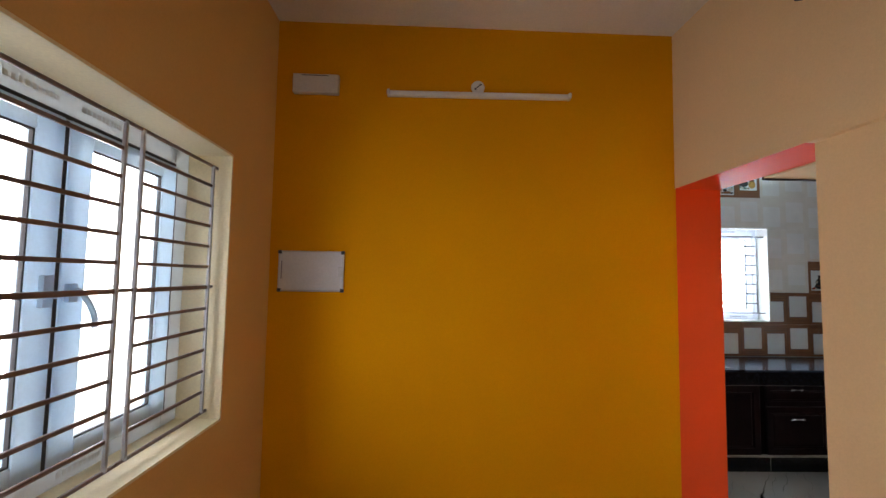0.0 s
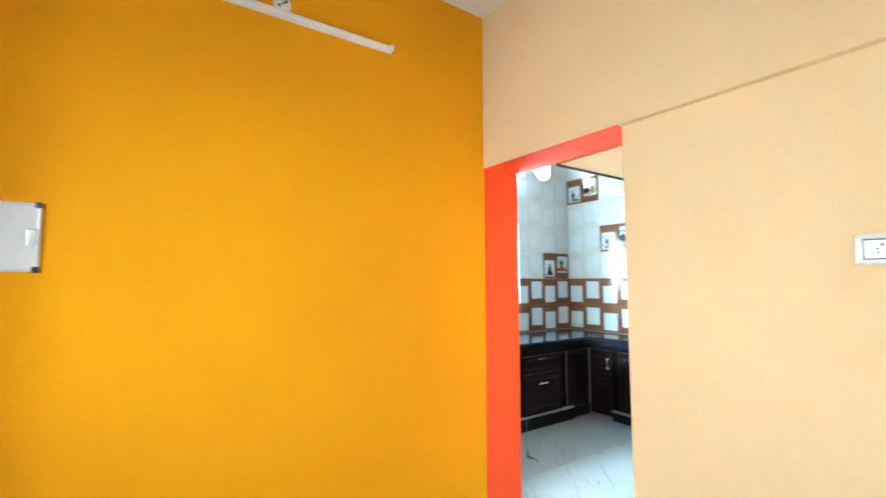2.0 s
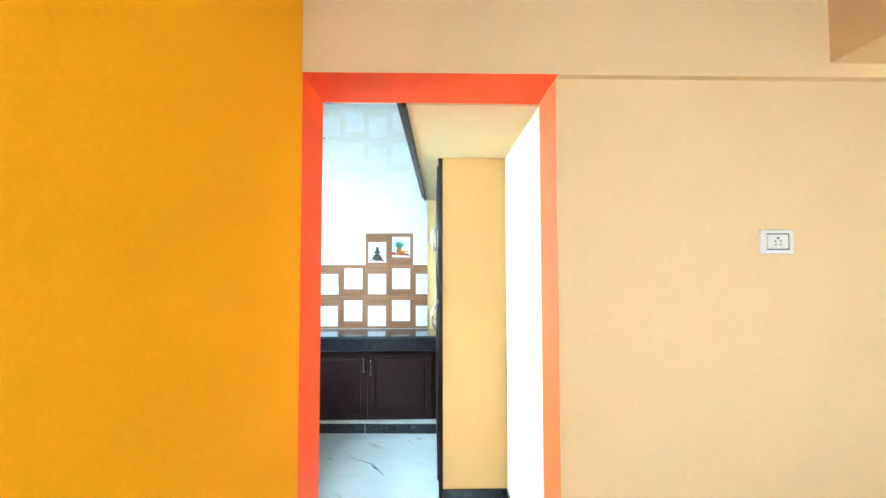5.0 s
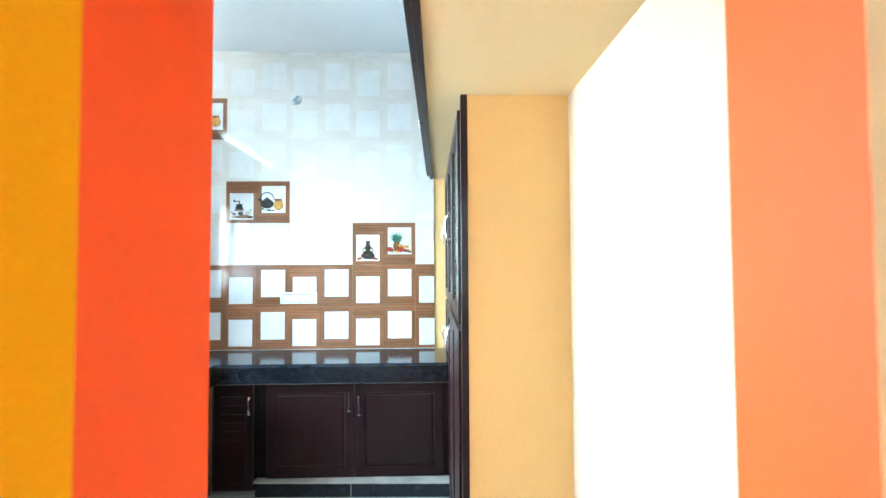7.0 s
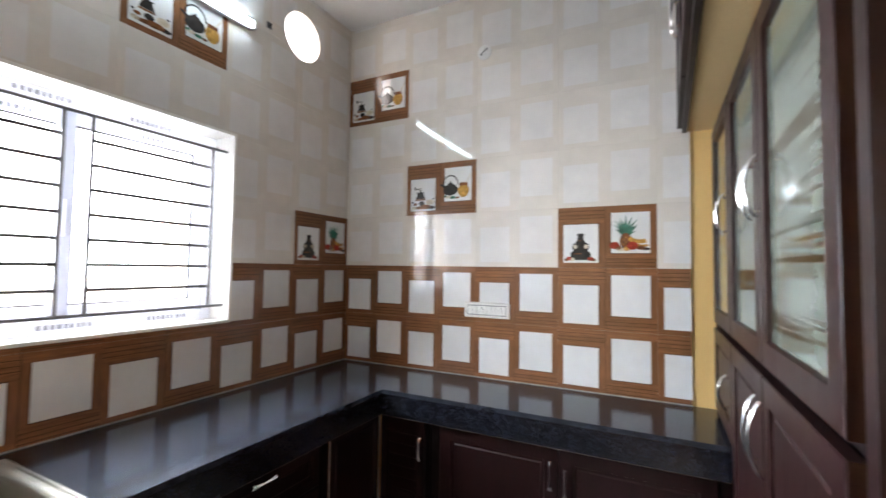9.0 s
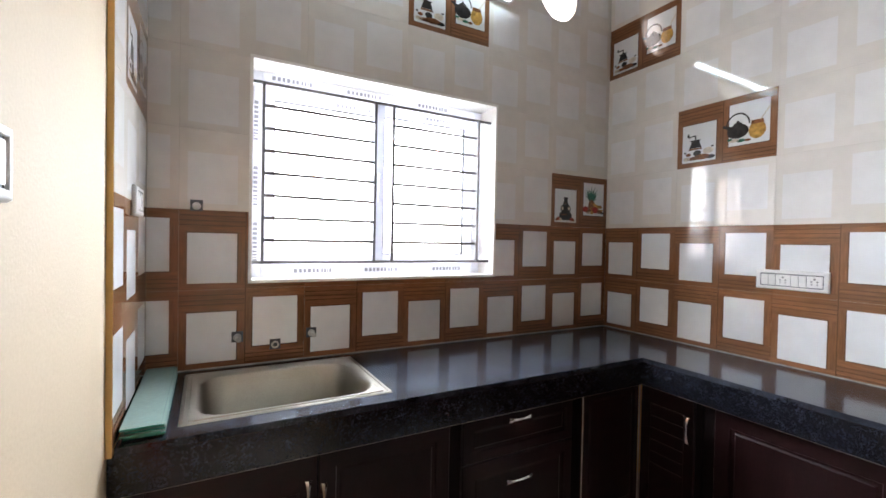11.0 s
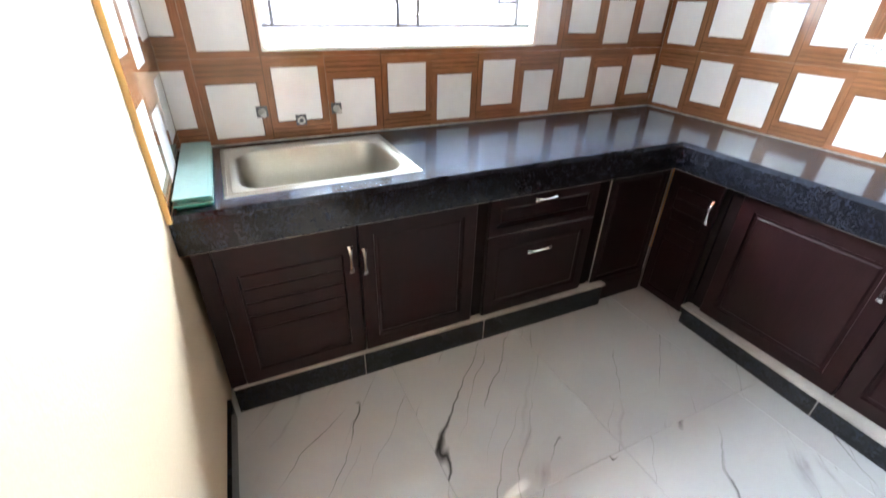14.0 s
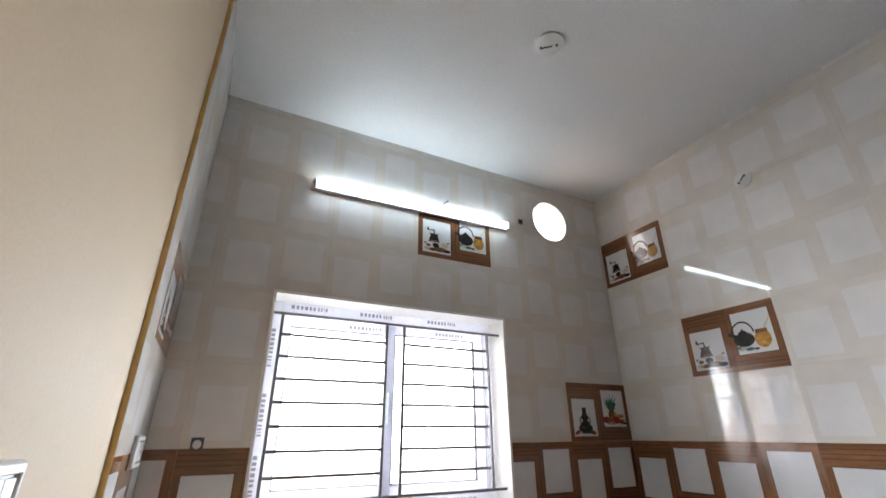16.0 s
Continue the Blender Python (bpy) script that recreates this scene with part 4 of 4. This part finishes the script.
carcass(c, -1.428, N_FACE + 0.003, 0.12, -0.79, -0.02, APRON - 0.01)
d = panel_door(c, MN, -1.385, -0.850, 0.509, 0.672, DARK_WOOD, DARK_WOOD_H, rail=0.04, name="drawer")
pull(d, MN @ pose(0, -0.018, 0), -1.135, 0.642, 0.105, upright=False)
d = panel_door(c, MN, -1.385, -0.850, 0.126, 0.503, DARK_WOOD, DARK_WOOD_H, rail=0.05, name="drawer")
pull(d, MN @ pose(0, -0.018, 0), -1.132, 0.408, 0.12, upright=False)

c = group_thing("corner_cabinet", CAB_LABEL + " corner panel with pale edge strips", "cabinet", "base cabinets")
carcass(c, -0.785, N_FACE + 0.012, 0.06, -0.41, -0.02, APRON - 0.01)
panel_door(c, MN @ pose(0, 0.01, 0), -0.772, -0.418, 0.11, 0.672, DARK_WOOD, DARK_WOOD_H, rail=0.03, name="panel")
STRIP = mat("pale_edge_strip", (0.58, 0.57, 0.56), 0.5, var=0.2, scale=20)
for xx in (-0.781, -0.4135):
    bm = bmesh.new()
    box(bm, xx, N_FACE - 0.0095, 0.125, xx + 0.0022, N_FACE - 0.0055, 0.668)
    part("edge_strip", bm, STRIP, c, "pale edge strip")
bm = bmesh.new()
box(bm, -0.72, N_FACE - 0.01, 0.001, -0.415, N_FACE + 0.005, 0.108)
part("kick_board", bm, DARK_WOOD_H, c)

c = group_thing("narrow_cabinet", CAB_LABEL + ", narrow slatted door", "cabinet", "base cabinets")
carcass(c, E_FACE, -0.86, 0.02, -0.02, -0.58, APRON - 0.01)
d = panel_door(c, ME, 0.590, 0.834, 0.025, 0.672, DARK_WOOD, DARK_WOOD_H, louvres=6, rail=0.042, head=0.03)
pull(d, ME @ pose(0, -0.018, 0), 0.812, 0.545, 0.11)

c = group_thing("base_cabinet", CAB_LABEL + ", a pair of panelled doors", "cabinet", "base cabinets")
carcass(c, E_FACE + 0.004, -2.055, 0.092, -0.02, -0.865, APRON - 0.01)
boards(c, DARK_WOOD, (E_FACE - 0.008, -2.055, 0.082, E_FACE, -2.02, APRON - 0.006))
d = panel_door(c, ME, 0.918, 1.460, 0.096, 0.672, DARK_WOOD, DARK_WOOD_H, rail=0.06)
pull(d, ME @ pose(0, -0.018, 0), 1.428, 0.560, 0.12)
d = panel_door(c, ME, 1.465, 2.016, 0.096, 0.672, DARK_WOOD, DARK_WOOD_H, rail=0.06)
pull(d, ME @ pose(0, -0.018, 0), 1.478 + 0.012, 0.536, 0.12)


def plinth(ends, back, out, height, joints):
    """A low granite board under the cabinets with a thin dusty ledge on it; ends are its two front corners on the floor."""
    (xa, ya), (xb, yb) = ends
    c = group_thing("cabinet_plinth", "black granite plinth with dusty pale ledge under cabinets", "plinth")
    bm = bmesh.new()
    prism(bm, [ends[0], ends[1], back[1], back[0]], 0, height - 0.0125, [0] * 4)
    part("plinth_board", bm, GRANITE, c)
    run = Vector((xb - xa, yb - ya)).normalized()
    step = Vector(out) * 0.007
    bm = bmesh.new()
    prism(bm, [Vector(ends[0]) + step, Vector(ends[1]) + step + run * 0.012, Vector(back[1]) + run * 0.012, Vector(back[0])], height - 0.012, height, [0] * 4)
    bmesh.ops.bevel(bm, geom=bm.edges[:], offset=0.0025, segments=2, affect="EDGES")
    part("ledge", bm, LEDGE, c, "dusty pale ledge")
    for k in joints:
        p = Vector(ends[0]).lerp(Vector(ends[1]), k)
        q, o = run * 0.0015, Vector(out) * 0.0015
        bm = bmesh.new()
        prism(bm, [p - q + o, p + q + o, p + q - o, p - q - o], 0.001, height - 0.013, [0] * 4)
        part("joint", bm, SEAL, c)


plinth(((-2.372, -0.577), (-0.712, -0.603)), ((-2.372, -0.55), (-0.712, -0.55)), (0, -1), 0.125, (0.28, 0.60))
plinth(((-0.492, -2.055), (-0.450, -0.862)), ((-0.40, -2.055), (-0.40, -0.862)), (-1, 0), 0.094, (0.508,))

# tall cabinet in the niche; local x runs west from the kitchen's east wall
T_FACE = -2.078
MT = pose(0, T_FACE, 0, 0, 0, 180)
c = group_thing("tall_cabinet", "dark brown built-in tall cabinet with streaky glass upper doors", "cabinet")
bm = bmesh.new()
box(bm, STUB + 0.0605, -2.64, 0.0, -0.002, T_FACE, LOFT - 0.002)
part("body", bm, SHADED_GAP, c)
boards(c, DARK_WOOD, (STUB - 0.008, T_FACE - 0.001, 0.001, STUB + 0.028, T_FACE + 0.024, LOFT - 0.001))
boards(c, TALL_WOOD, (STUB + 0.0282, T_FACE, 2.015, -0.046, T_FACE + 0.012, LOFT - 0.001),
       (-0.045, T_FACE, 0.807, -0.003, T_FACE + 0.02, LOFT - 0.001))
UP, LO = (1.19, 2.012), (0.11, 1.165)
D = ((0.05, 0.525), (0.535, 1.015), (1.02, 1.515))
for i, (a, b) in enumerate(D):
    d = panel_door(c, MT @ pose(0, -0.008, 0), a, b, UP[0], UP[1], TALL_WOOD, TALL_WOOD, rail=0.06, t=0.024, glass=STREAKED)
    pull(d, MT @ pose(0, -0.032, 0), (b - 0.03, b - 0.03, a + 0.03)[i], 1.60, 0.145, bow=0.018, r=0.005)
    z0 = 0.83 if i == 0 else LO[0]
    d = panel_door(c, MT @ pose(0, -0.008, 0), a, b, z0, LO[1], TALL_WOOD, TALL_WOOD, rail=0.06, t=0.024)
    pull(d, MT @ pose(0, -0.032, 0), (b - 0.03, b - 0.03, a + 0.03)[i], (z0 + LO[1]) / 2 if i == 0 else 1.03, 0.12 if i == 0 else 0.17, bow=0.018, r=0.005)

# overhead loft doors, slightly out of square with the wall
L_FACE = -1.955
c = group_thing("loft_cabinet", "dark brown wooden loft doors above the tall cabinet", "cabinet")
ML = pose(0, L_FACE, 0, 0, 0, 179)
for z0, z1 in ((LOFT - 0.006, LOFT + 0.05), (CEIL - 0.05, CEIL - 0.002)):
    bm = bmesh.new()
    box(bm, 0.004, -0.02, z0, 2.43, 0, z1, bevel=0.001, segs=1)
    part("frame_board", bm, DARK_WOOD_H, c, m=ML)
bm = bmesh.new()
box(bm, 0.004, -0.004, LOFT + 0.05, 2.43, 0, CEIL - 0.05)
part("back_board", bm, SHADED_GAP, c, m=ML)
for i in range(4):
    a = 0.012 + i * 0.605
    d = panel_door(c, ML @ pose(0, -0.0205, 0), a, a + 0.597, LOFT + 0.014, CEIL - 0.03, DARK_WOOD, DARK_WOOD_H, rail=0.06, t=0.02)
    pull(d, ML @ pose(0, -0.0405, 0), a + (0.565 if i % 2 == 0 else 0.03), 2.28, 0.15, bow=0.01)

# ---- tiles ----
TW, TH, TT, GAP = 0.457, 0.305, 0.0018, 0.0003
LOWSQ, HIGHSQ = (0.027, 0.197, 0.025, 0.218), (0.256, 0.428, 0.073, 0.270)
WOOD_MATS = [WOOD_V, WOOD_H, WOOD_LINE, TILE_WHITE]
CREAM_MATS = [TILE_BEIGE, TILE_BEIGE, TILE_BEIGE, TILE_PALE]


def wood_slot(u, v):
    for q in (LOWSQ, HIGHSQ):
        if q[0] < u < q[1] and q[2] < v < q[3]:
            return 3
    if (0.023 < u < 0.201 and 0.218 < v < 0.222) or (0.197 < u < 0.201 and 0.025 < v < 0.222):
        return 2
    if (0.252 < u < 0.432 and 0.069 < v < 0.073) or (0.252 < u < 0.256 and 0.069 < v < 0.270):
        return 2
    left = u < 0.2285
    if 0.2268 < u < 0.2302:
        return 2
    if left:
        if v > 0.246:
            return 2 if any(abs(v - k) < 0.0016 for k in (0.2476, 0.265, 0.284)) else 1
        if v > 0.218 or v < 0.025:
            return 1
        return 0
    if v < 0.046:
        return 2 if any(abs(v - k) < 0.0016 for k in (0.0444, 0.028, 0.011)) else 1
    if v < 0.073 or v > 0.270:
        return 1
    return 0


def tile_mesh(name, wood, u0, u1, v0, v1, cut=None):
    """A tile or the piece of one that was cut to fit; cut: a rectangle taken out of it. Local front faces -y."""
    us = {u0, u1, *[x for q in (LOWSQ, HIGHSQ) for x in q[:2]]}
    vs = {v0, v1, *[x for q in (LOWSQ, HIGHSQ) for x in q[2:]]}
    if wood:
        us |= {0.2268, 0.2302, 0.023, 0.201, 0.252, 0.432}
        for k in (0.2476, 0.265, 0.284, 0.0444, 0.028, 0.011):
            vs |= {k - 0.0016, k + 0.0016}
        vs |= {0.046, 0.246, 0.222, 0.069}
    if cut:
        us |= {cut[0], cut[1]}
        vs |= {cut[2], cut[3]}
    us = sorted(u for u in us if u0 <= u <= u1)
    vs = sorted(v for v in vs if v0 <= v <= v1)
    bm = bmesh.new()
    for a, b in zip(us, us[1:]):
        for c0, d0 in zip(vs, vs[1:]):
            mu, mv = (a + b) / 2, (c0 + d0) / 2
            if b - a < 1e-6 or d0 - c0 < 1e-6 or (cut and cut[0] < mu < cut[1] and cut[2] < mv < cut[3]):
                continue
            f = bm.faces.new([bm.verts.new(p) for p in ((a, 0, c0), (b, 0, c0), (b, 0, d0), (a, 0, d0))])
            f.material_index = wood_slot(mu, mv)
    bmesh.ops.remove_doubles(bm, verts=bm.verts, dist=1e-6)
    rim = [e for e in bm.edges if len(e.link_faces) == 1]
    if not bm.faces:
        bm.free()
        return None
    ret = bmesh.ops.extrude_edge_only(bm, edges=rim)
    bmesh.ops.translate(bm, verts=[e for e in ret["geom"] if isinstance(e, bmesh.types.BMVert)], vec=(0, TT - 0.0005, 0))
    return mesh_of(name, bm, WOOD_MATS if wood else CREAM_MATS)


def blob(bm, pts, slot, y):
    f = bm.faces.new([bm.verts.new((u, y, v)) for u, v in pts])
    f.material_index = slot


def ell(bm, cu, cv, ru, rv, slot, y, n=18, a0=0.0, a1=2 * math.pi):
    blob(bm, [(cu + ru * math.cos(a0 + (a1 - a0) * i / n), cv + rv * math.sin(a0 + (a1 - a0) * i / n)) for i in range(n)], slot, y)


def arc(bm, cu, cv, r, w, a0, a1, slot, y, n=14, k=1.0):
    for i in range(n):
        p, q = (radians(a0 + (a1 - a0) * (i + j) / n) for j in (0, 1))
        blob(bm, [(cu + rr * math.cos(s), cv + rr * k * math.sin(s)) for rr, s in ((r - w, p), (r + w, p), (r + w, q), (r - w, q))], slot, y)


PICTURE_MATS = [INK, INK_BROWN, INK_GREEN, INK_GOLD, INK_RED, INK_PALE]


def picture_fruit():
    """An earthen jug in the low square, pineapple and fruit in the high one."""
    bm = bmesh.new()
    y = -0.0006
    cu = 0.112
    prof = [(0.015, 0.172), (0.018, 0.166), (0.013, 0.156), (0.016, 0.142), (0.024, 0.126), (0.036, 0.120), (0.041, 0.106), (0.037, 0.092), (0.033, 0.086), (0.047, 0.076), (0.050, 0.064), (0.046, 0.050), (0.034, 0.038)]
    blob(bm, [(cu - a, b) for a, b in prof] + [(cu + a, b) for a, b in reversed(prof)], 0, y)
    for s in (-1, 1):
        ell(bm, cu + s * 0.026, 0.106, 0.0095, 0.011, 5, y - 0.0002)
    ell(bm, cu - 0.014, 0.070, 0.022, 0.003, 1, y - 0.0002)
    ell(bm, cu - 0.004, 0.136, 0.010, 0.002, 1, y - 0.0002)
    for u, v, r, sl in ((0.055, 0.046, 0.013, 4), (0.072, 0.041, 0.012, 5), (0.160, 0.044, 0.014, 4), (0.174, 0.040, 0.011, 1), (0.042, 0.040, 0.010, 1)):
        ell(bm, u, v, r, r * 0.75, sl, y - 0.0004)
    cu = 0.322
    for i in range(21):
        tier = i % 3
        a = radians(22 + 136 * ((i * 8) % 21) / 20)
        ln = 0.036 + 0.022 * tier / 2 * math.sin(a) + 0.010 * math.sin(a) + 0.010 * ((i * 5) % 4) / 3
        bu, bv = cu + 0.012 * math.cos(a), 0.164 + 0.010 * tier
        du, dv = math.cos(a), math.sin(a)
        blob(bm, [(bu - 0.007 * dv, bv + 0.007 * du), (bu + 0.007 * dv, bv - 0.007 * du), (bu + (ln * du * 0.8) + 0.003 * dv, bv + ln * dv * 0.8), (bu + ln * du, bv + ln * dv)], 2, y - 0.00006 * i)
    ell(bm, cu, 0.130, 0.027, 0.040, 1, y - 0.0016)
    for i in range(14):
        ell(bm, cu + 0.012 * (i % 3 - 1) + 0.006 * (i // 3 % 2), 0.104 + 0.011 * (i // 3), 0.0035, 0.003, (0, 3)[i % 2], y - 0.0018, 8)
    for i in range(3):
        arc(bm, 0.385, 0.155 + 0.004 * i, 0.052 - 0.002 * i, 0.007, 205, 300, 3, y - 0.002 - 0.0002 * i, k=0.62)
    arc(bm, 0.400, 0.150, 0.060, 0.007, 195, 290, 3, y - 0.0028, k=0.7)
    for u, v, ru, rv, sl in ((0.272, 0.110, 0.024, 0.018, 4), (0.288, 0.098, 0.016, 0.010, 1), (0.352, 0.108, 0.026, 0.020, 4), (0.300, 0.090, 0.020, 0.008, 5), (0.390, 0.098, 0.022, 0.010, 1), (0.325, 0.092, 0.014, 0.009, 3), (0.412, 0.092, 0.016, 0.007, 0)):
        ell(bm, u, v, ru, rv, sl, y - 0.0032)
    return mesh_of("picture", bm, PICTURE_MATS)


def picture_coffee():
    """A coffee mill with cups in the low square, a black kettle and a brown gourd cup in the high one."""
    bm = bmesh.new()
    y = -0.0006
    cu = 0.095
    blob(bm, [(cu - 0.032, 0.098), (cu + 0.032, 0.098), (cu + 0.026, 0.112), (cu + 0.020, 0.130), (cu + 0.030, 0.138), (cu - 0.030, 0.138), (cu - 0.020, 0.130), (cu - 0.026, 0.112)], 0, y)
    blob(bm, [(cu - 0.036, 0.088), (cu + 0.036, 0.088), (cu + 0.030, 0.097), (cu - 0.030, 0.097)], 1, y)
    blob(bm, [(cu - 0.004, 0.138), (cu + 0.004, 0.138), (cu + 0.003, 0.160), (cu - 0.003, 0.160)], 0, y - 0.0002)
    blob(bm, [(cu - 0.036, 0.152), (cu + 0.002, 0.158), (cu + 0.002, 0.163), (cu - 0.036, 0.158)], 0, y - 0.0003)
    ell(bm, cu - 0.037, 0.164, 0.006, 0.010, 0, y - 0.0004)
    for u, v, ru, rv, sl in ((0.160, 0.076, 0.026, 0.016, 5), (0.105, 0.070, 0.020, 0.014, 0), (0.060, 0.066, 0.014, 0.008, 1), (0.128, 0.048, 0.042, 0.014, 1), (0.085, 0.044, 0.030, 0.009, 1), (0.170, 0.044, 0.024, 0.010, 0), (0.052, 0.045, 0.018, 0.010, 5), (0.180, 0.095, 0.008, 0.004, 0), (0.042, 0.078, 0.006, 0.005, 0)):
        ell(bm, u, v, ru, rv, sl, y - 0.0006)
    ku = 0.295
    ell(bm, ku, 0.140, 0.048, 0.034, 0, y)
    ell(bm, ku, 0.174, 0.020, 0.007, 0, y - 0.0002)
    ell(bm, ku, 0.184, 0.006, 0.006, 0, y - 0.0003)
    blob(bm, [(ku - 0.040, 0.150), (ku - 0.070, 0.172), (ku - 0.066, 0.180), (ku - 0.030, 0.166)], 0, y - 0.0004)
    arc(bm, ku, 0.168, 0.050, 0.0035, 0, 180, 0, y - 0.0005, k=1.1)
    ell(bm, 0.378, 0.132, 0.036, 0.040, 3, y - 0.0008)
    blob(bm, [(0.350, 0.160), (0.406, 0.160), (0.402, 0.178), (0.354, 0.178)], 1, y - 0.001)
    blob(bm, [(0.388, 0.176), (0.393, 0.174), (0.432, 0.228), (0.428, 0.232)], 5, y - 0.0012)
    for u, v, ru, rv, sl in ((0.280, 0.098, 0.024, 0.008, 5), (0.310, 0.094, 0.020, 0.008, 2), (0.340, 0.092, 0.014, 0.006, 1), (0.262, 0.104, 0.012, 0.006, 2)):
        ell(bm, u, v, ru, rv, sl, y - 0.0014)
    return mesh_of("picture", bm, PICTURE_MATS)


FRUIT, COFFEE = picture_fruit(), picture_coffee()
TILE_CACHE = {}


def drill(ob, c, r):
    """Takes a round hole out of a tile along world y."""
    bm = bmesh.new()
    cyl(bm, (c[0], -0.1, c[1]), (c[0], 0.1, c[1]), r, 48)
    cutter = new("cutter", mesh_of("cutter", bm, TILE_BEIGE))
    md = ob.modifiers.new("hole", "BOOLEAN")
    md.operation, md.object, md.solver = "DIFFERENCE", cutter, "FAST"
    bpy.context.view_layer.update()
    me = bpy.data.meshes.new_from_object(ob.evaluated_get(bpy.context.evaluated_depsgraph_get()))
    ob.modifiers.clear()
    ob.data = me
    bm = bmesh.new()
    bm.from_mesh(me)
    m = ob.matrix_world
    inside = [f for f in bm.faces if math.hypot((m @ f.calc_center_median()).x - c[0], (m @ f.calc_center_median()).z - c[1]) < r * 0.9]
    bmesh.ops.delete(bm, geom=inside, context="FACES")
    bm.to_mesh(me)
    bm.free()
    bpy.data.objects.remove(cutter)


def tile_wall(parent, m, cols, ulo, uhi, zhi, special, cut=None, hole=None):
    """Rows of tiles up a wall. Local u runs to the right as one faces the wall; cols are tile numbers; [ulo, uhi] is the tiled width."""
    row = 0
    while TOP + row * TH < zhi - 0.01:
        z = TOP + row * TH
        for k in cols:
            u = k * TW
            u0, u1 = max(0, ulo - u), min(TW, uhi - u)
            v1 = min(TH, zhi - z)
            if u1 - u0 < 0.01:
                continue
            pic = special.get((k, row))
            wood = row < 2 or pic is not None
            hole_uv = None
            if cut:
                q = (cut[0] - u, cut[1] - u, cut[2] - z, cut[3] - z)
                q = (max(q[0], 0), min(q[1], TW), max(q[2], 0), min(q[3], TH))
                if q[1] - q[0] > 0.001 and q[3] - q[2] > 0.001:
                    hole_uv = q
            key = (wood, round(u0, 4), round(u1, 4), round(v1, 4), hole_uv)
            if key not in TILE_CACHE:
                TILE_CACHE[key] = tile_mesh("tile", wood, u0 + GAP, u1 - GAP, GAP, v1 - GAP, hole_uv)
            if TILE_CACHE[key] is None:
                continue
            ob = new("tile", TILE_CACHE[key])
            ob.parent = parent
            ob.matrix_basis = m @ Matrix.Translation((u, 0, z))
            if pic is not None:
                ob["label"] = "wood-look tile with a printed jug and fruit" if pic is FRUIT else "wood-look tile with a printed kettle and coffee mill"
                pc = new("picture", pic)
                pc.parent = ob
            if hole and u < hole[0] + hole[2] and u + TW > hole[0] - hole[2] and z < hole[1] + hole[2] and z + TH > hole[1] - hole[2]:
                drill(ob, (hole[0], hole[1]), hole[2])
        row += 1


WTILE = -2.385
tile_wall(wall_north, Matrix.Identity(4), range(-6, 0), WTILE, 0, CEIL, {(-1, 2): FRUIT, (-3, 5): COFFEE}, WIN, HOLE)
tile_wall(wall_east, pose(0, 0, 0, 0, 0, -90), range(0, 5), 0, 1.966, CEIL, {(0, 5): COFFEE, (1, 3): COFFEE, (3, 2): FRUIT})
tile_wall(wall_west, pose(WTILE, 0, 0, 0, 0, 90), range(-2, 0), -0.62, 0, CEIL, {(-1, 3): COFFEE})
# mortar bed behind the west tiles, its edge painted ochre
bm = bmesh.new()
prism(bm, [(west_face(-0.622), -0.622), (WTILE - 0.0012, -0.622), (WTILE - 0.0012, 0.0), (-2.401, 0.0)], TOP - 0.02, CEIL, [0] * 4)
tagged(part("trim", bm, OCHRE), "ochre painted edge of the tile bed", "", "", "structure")

# ---- floor tiles ----
FW, FL = 0.595, 1.205
fx, fy = -1.80, -1.265


def floor_tile_mesh(w, d):
    bm = bmesh.new()
    box(bm, 0.0008, 0.0008, -0.006, w - 0.0008, d - 0.0008, 0)
    return mesh_of("floor_tile", bm, MARBLE)


floor_ob = bpy.data.objects["floor"]
cache = {}
for i in range(-6, 4):
    for j in range(-4, 2):
        x, y = fx + i * FW, fy + j * FL
        xa, xb, ya, yb = max(x, -5.04), min(x + FW, -0.05), max(y, HS), min(y + FL, -0.05)
        if xb - xa < 0.02 or yb - ya < 0.02 or (xb < -2.75 and ya > -1.58):
            continue
        k = (round(xb - xa, 4), round(yb - ya, 4))
        if k not in cache:
            cache[k] = floor_tile_mesh(*k)
        ob = new("floor_tile", cache[k])
        ob.parent = floor_ob
        ob.location = (xa, ya, 0)
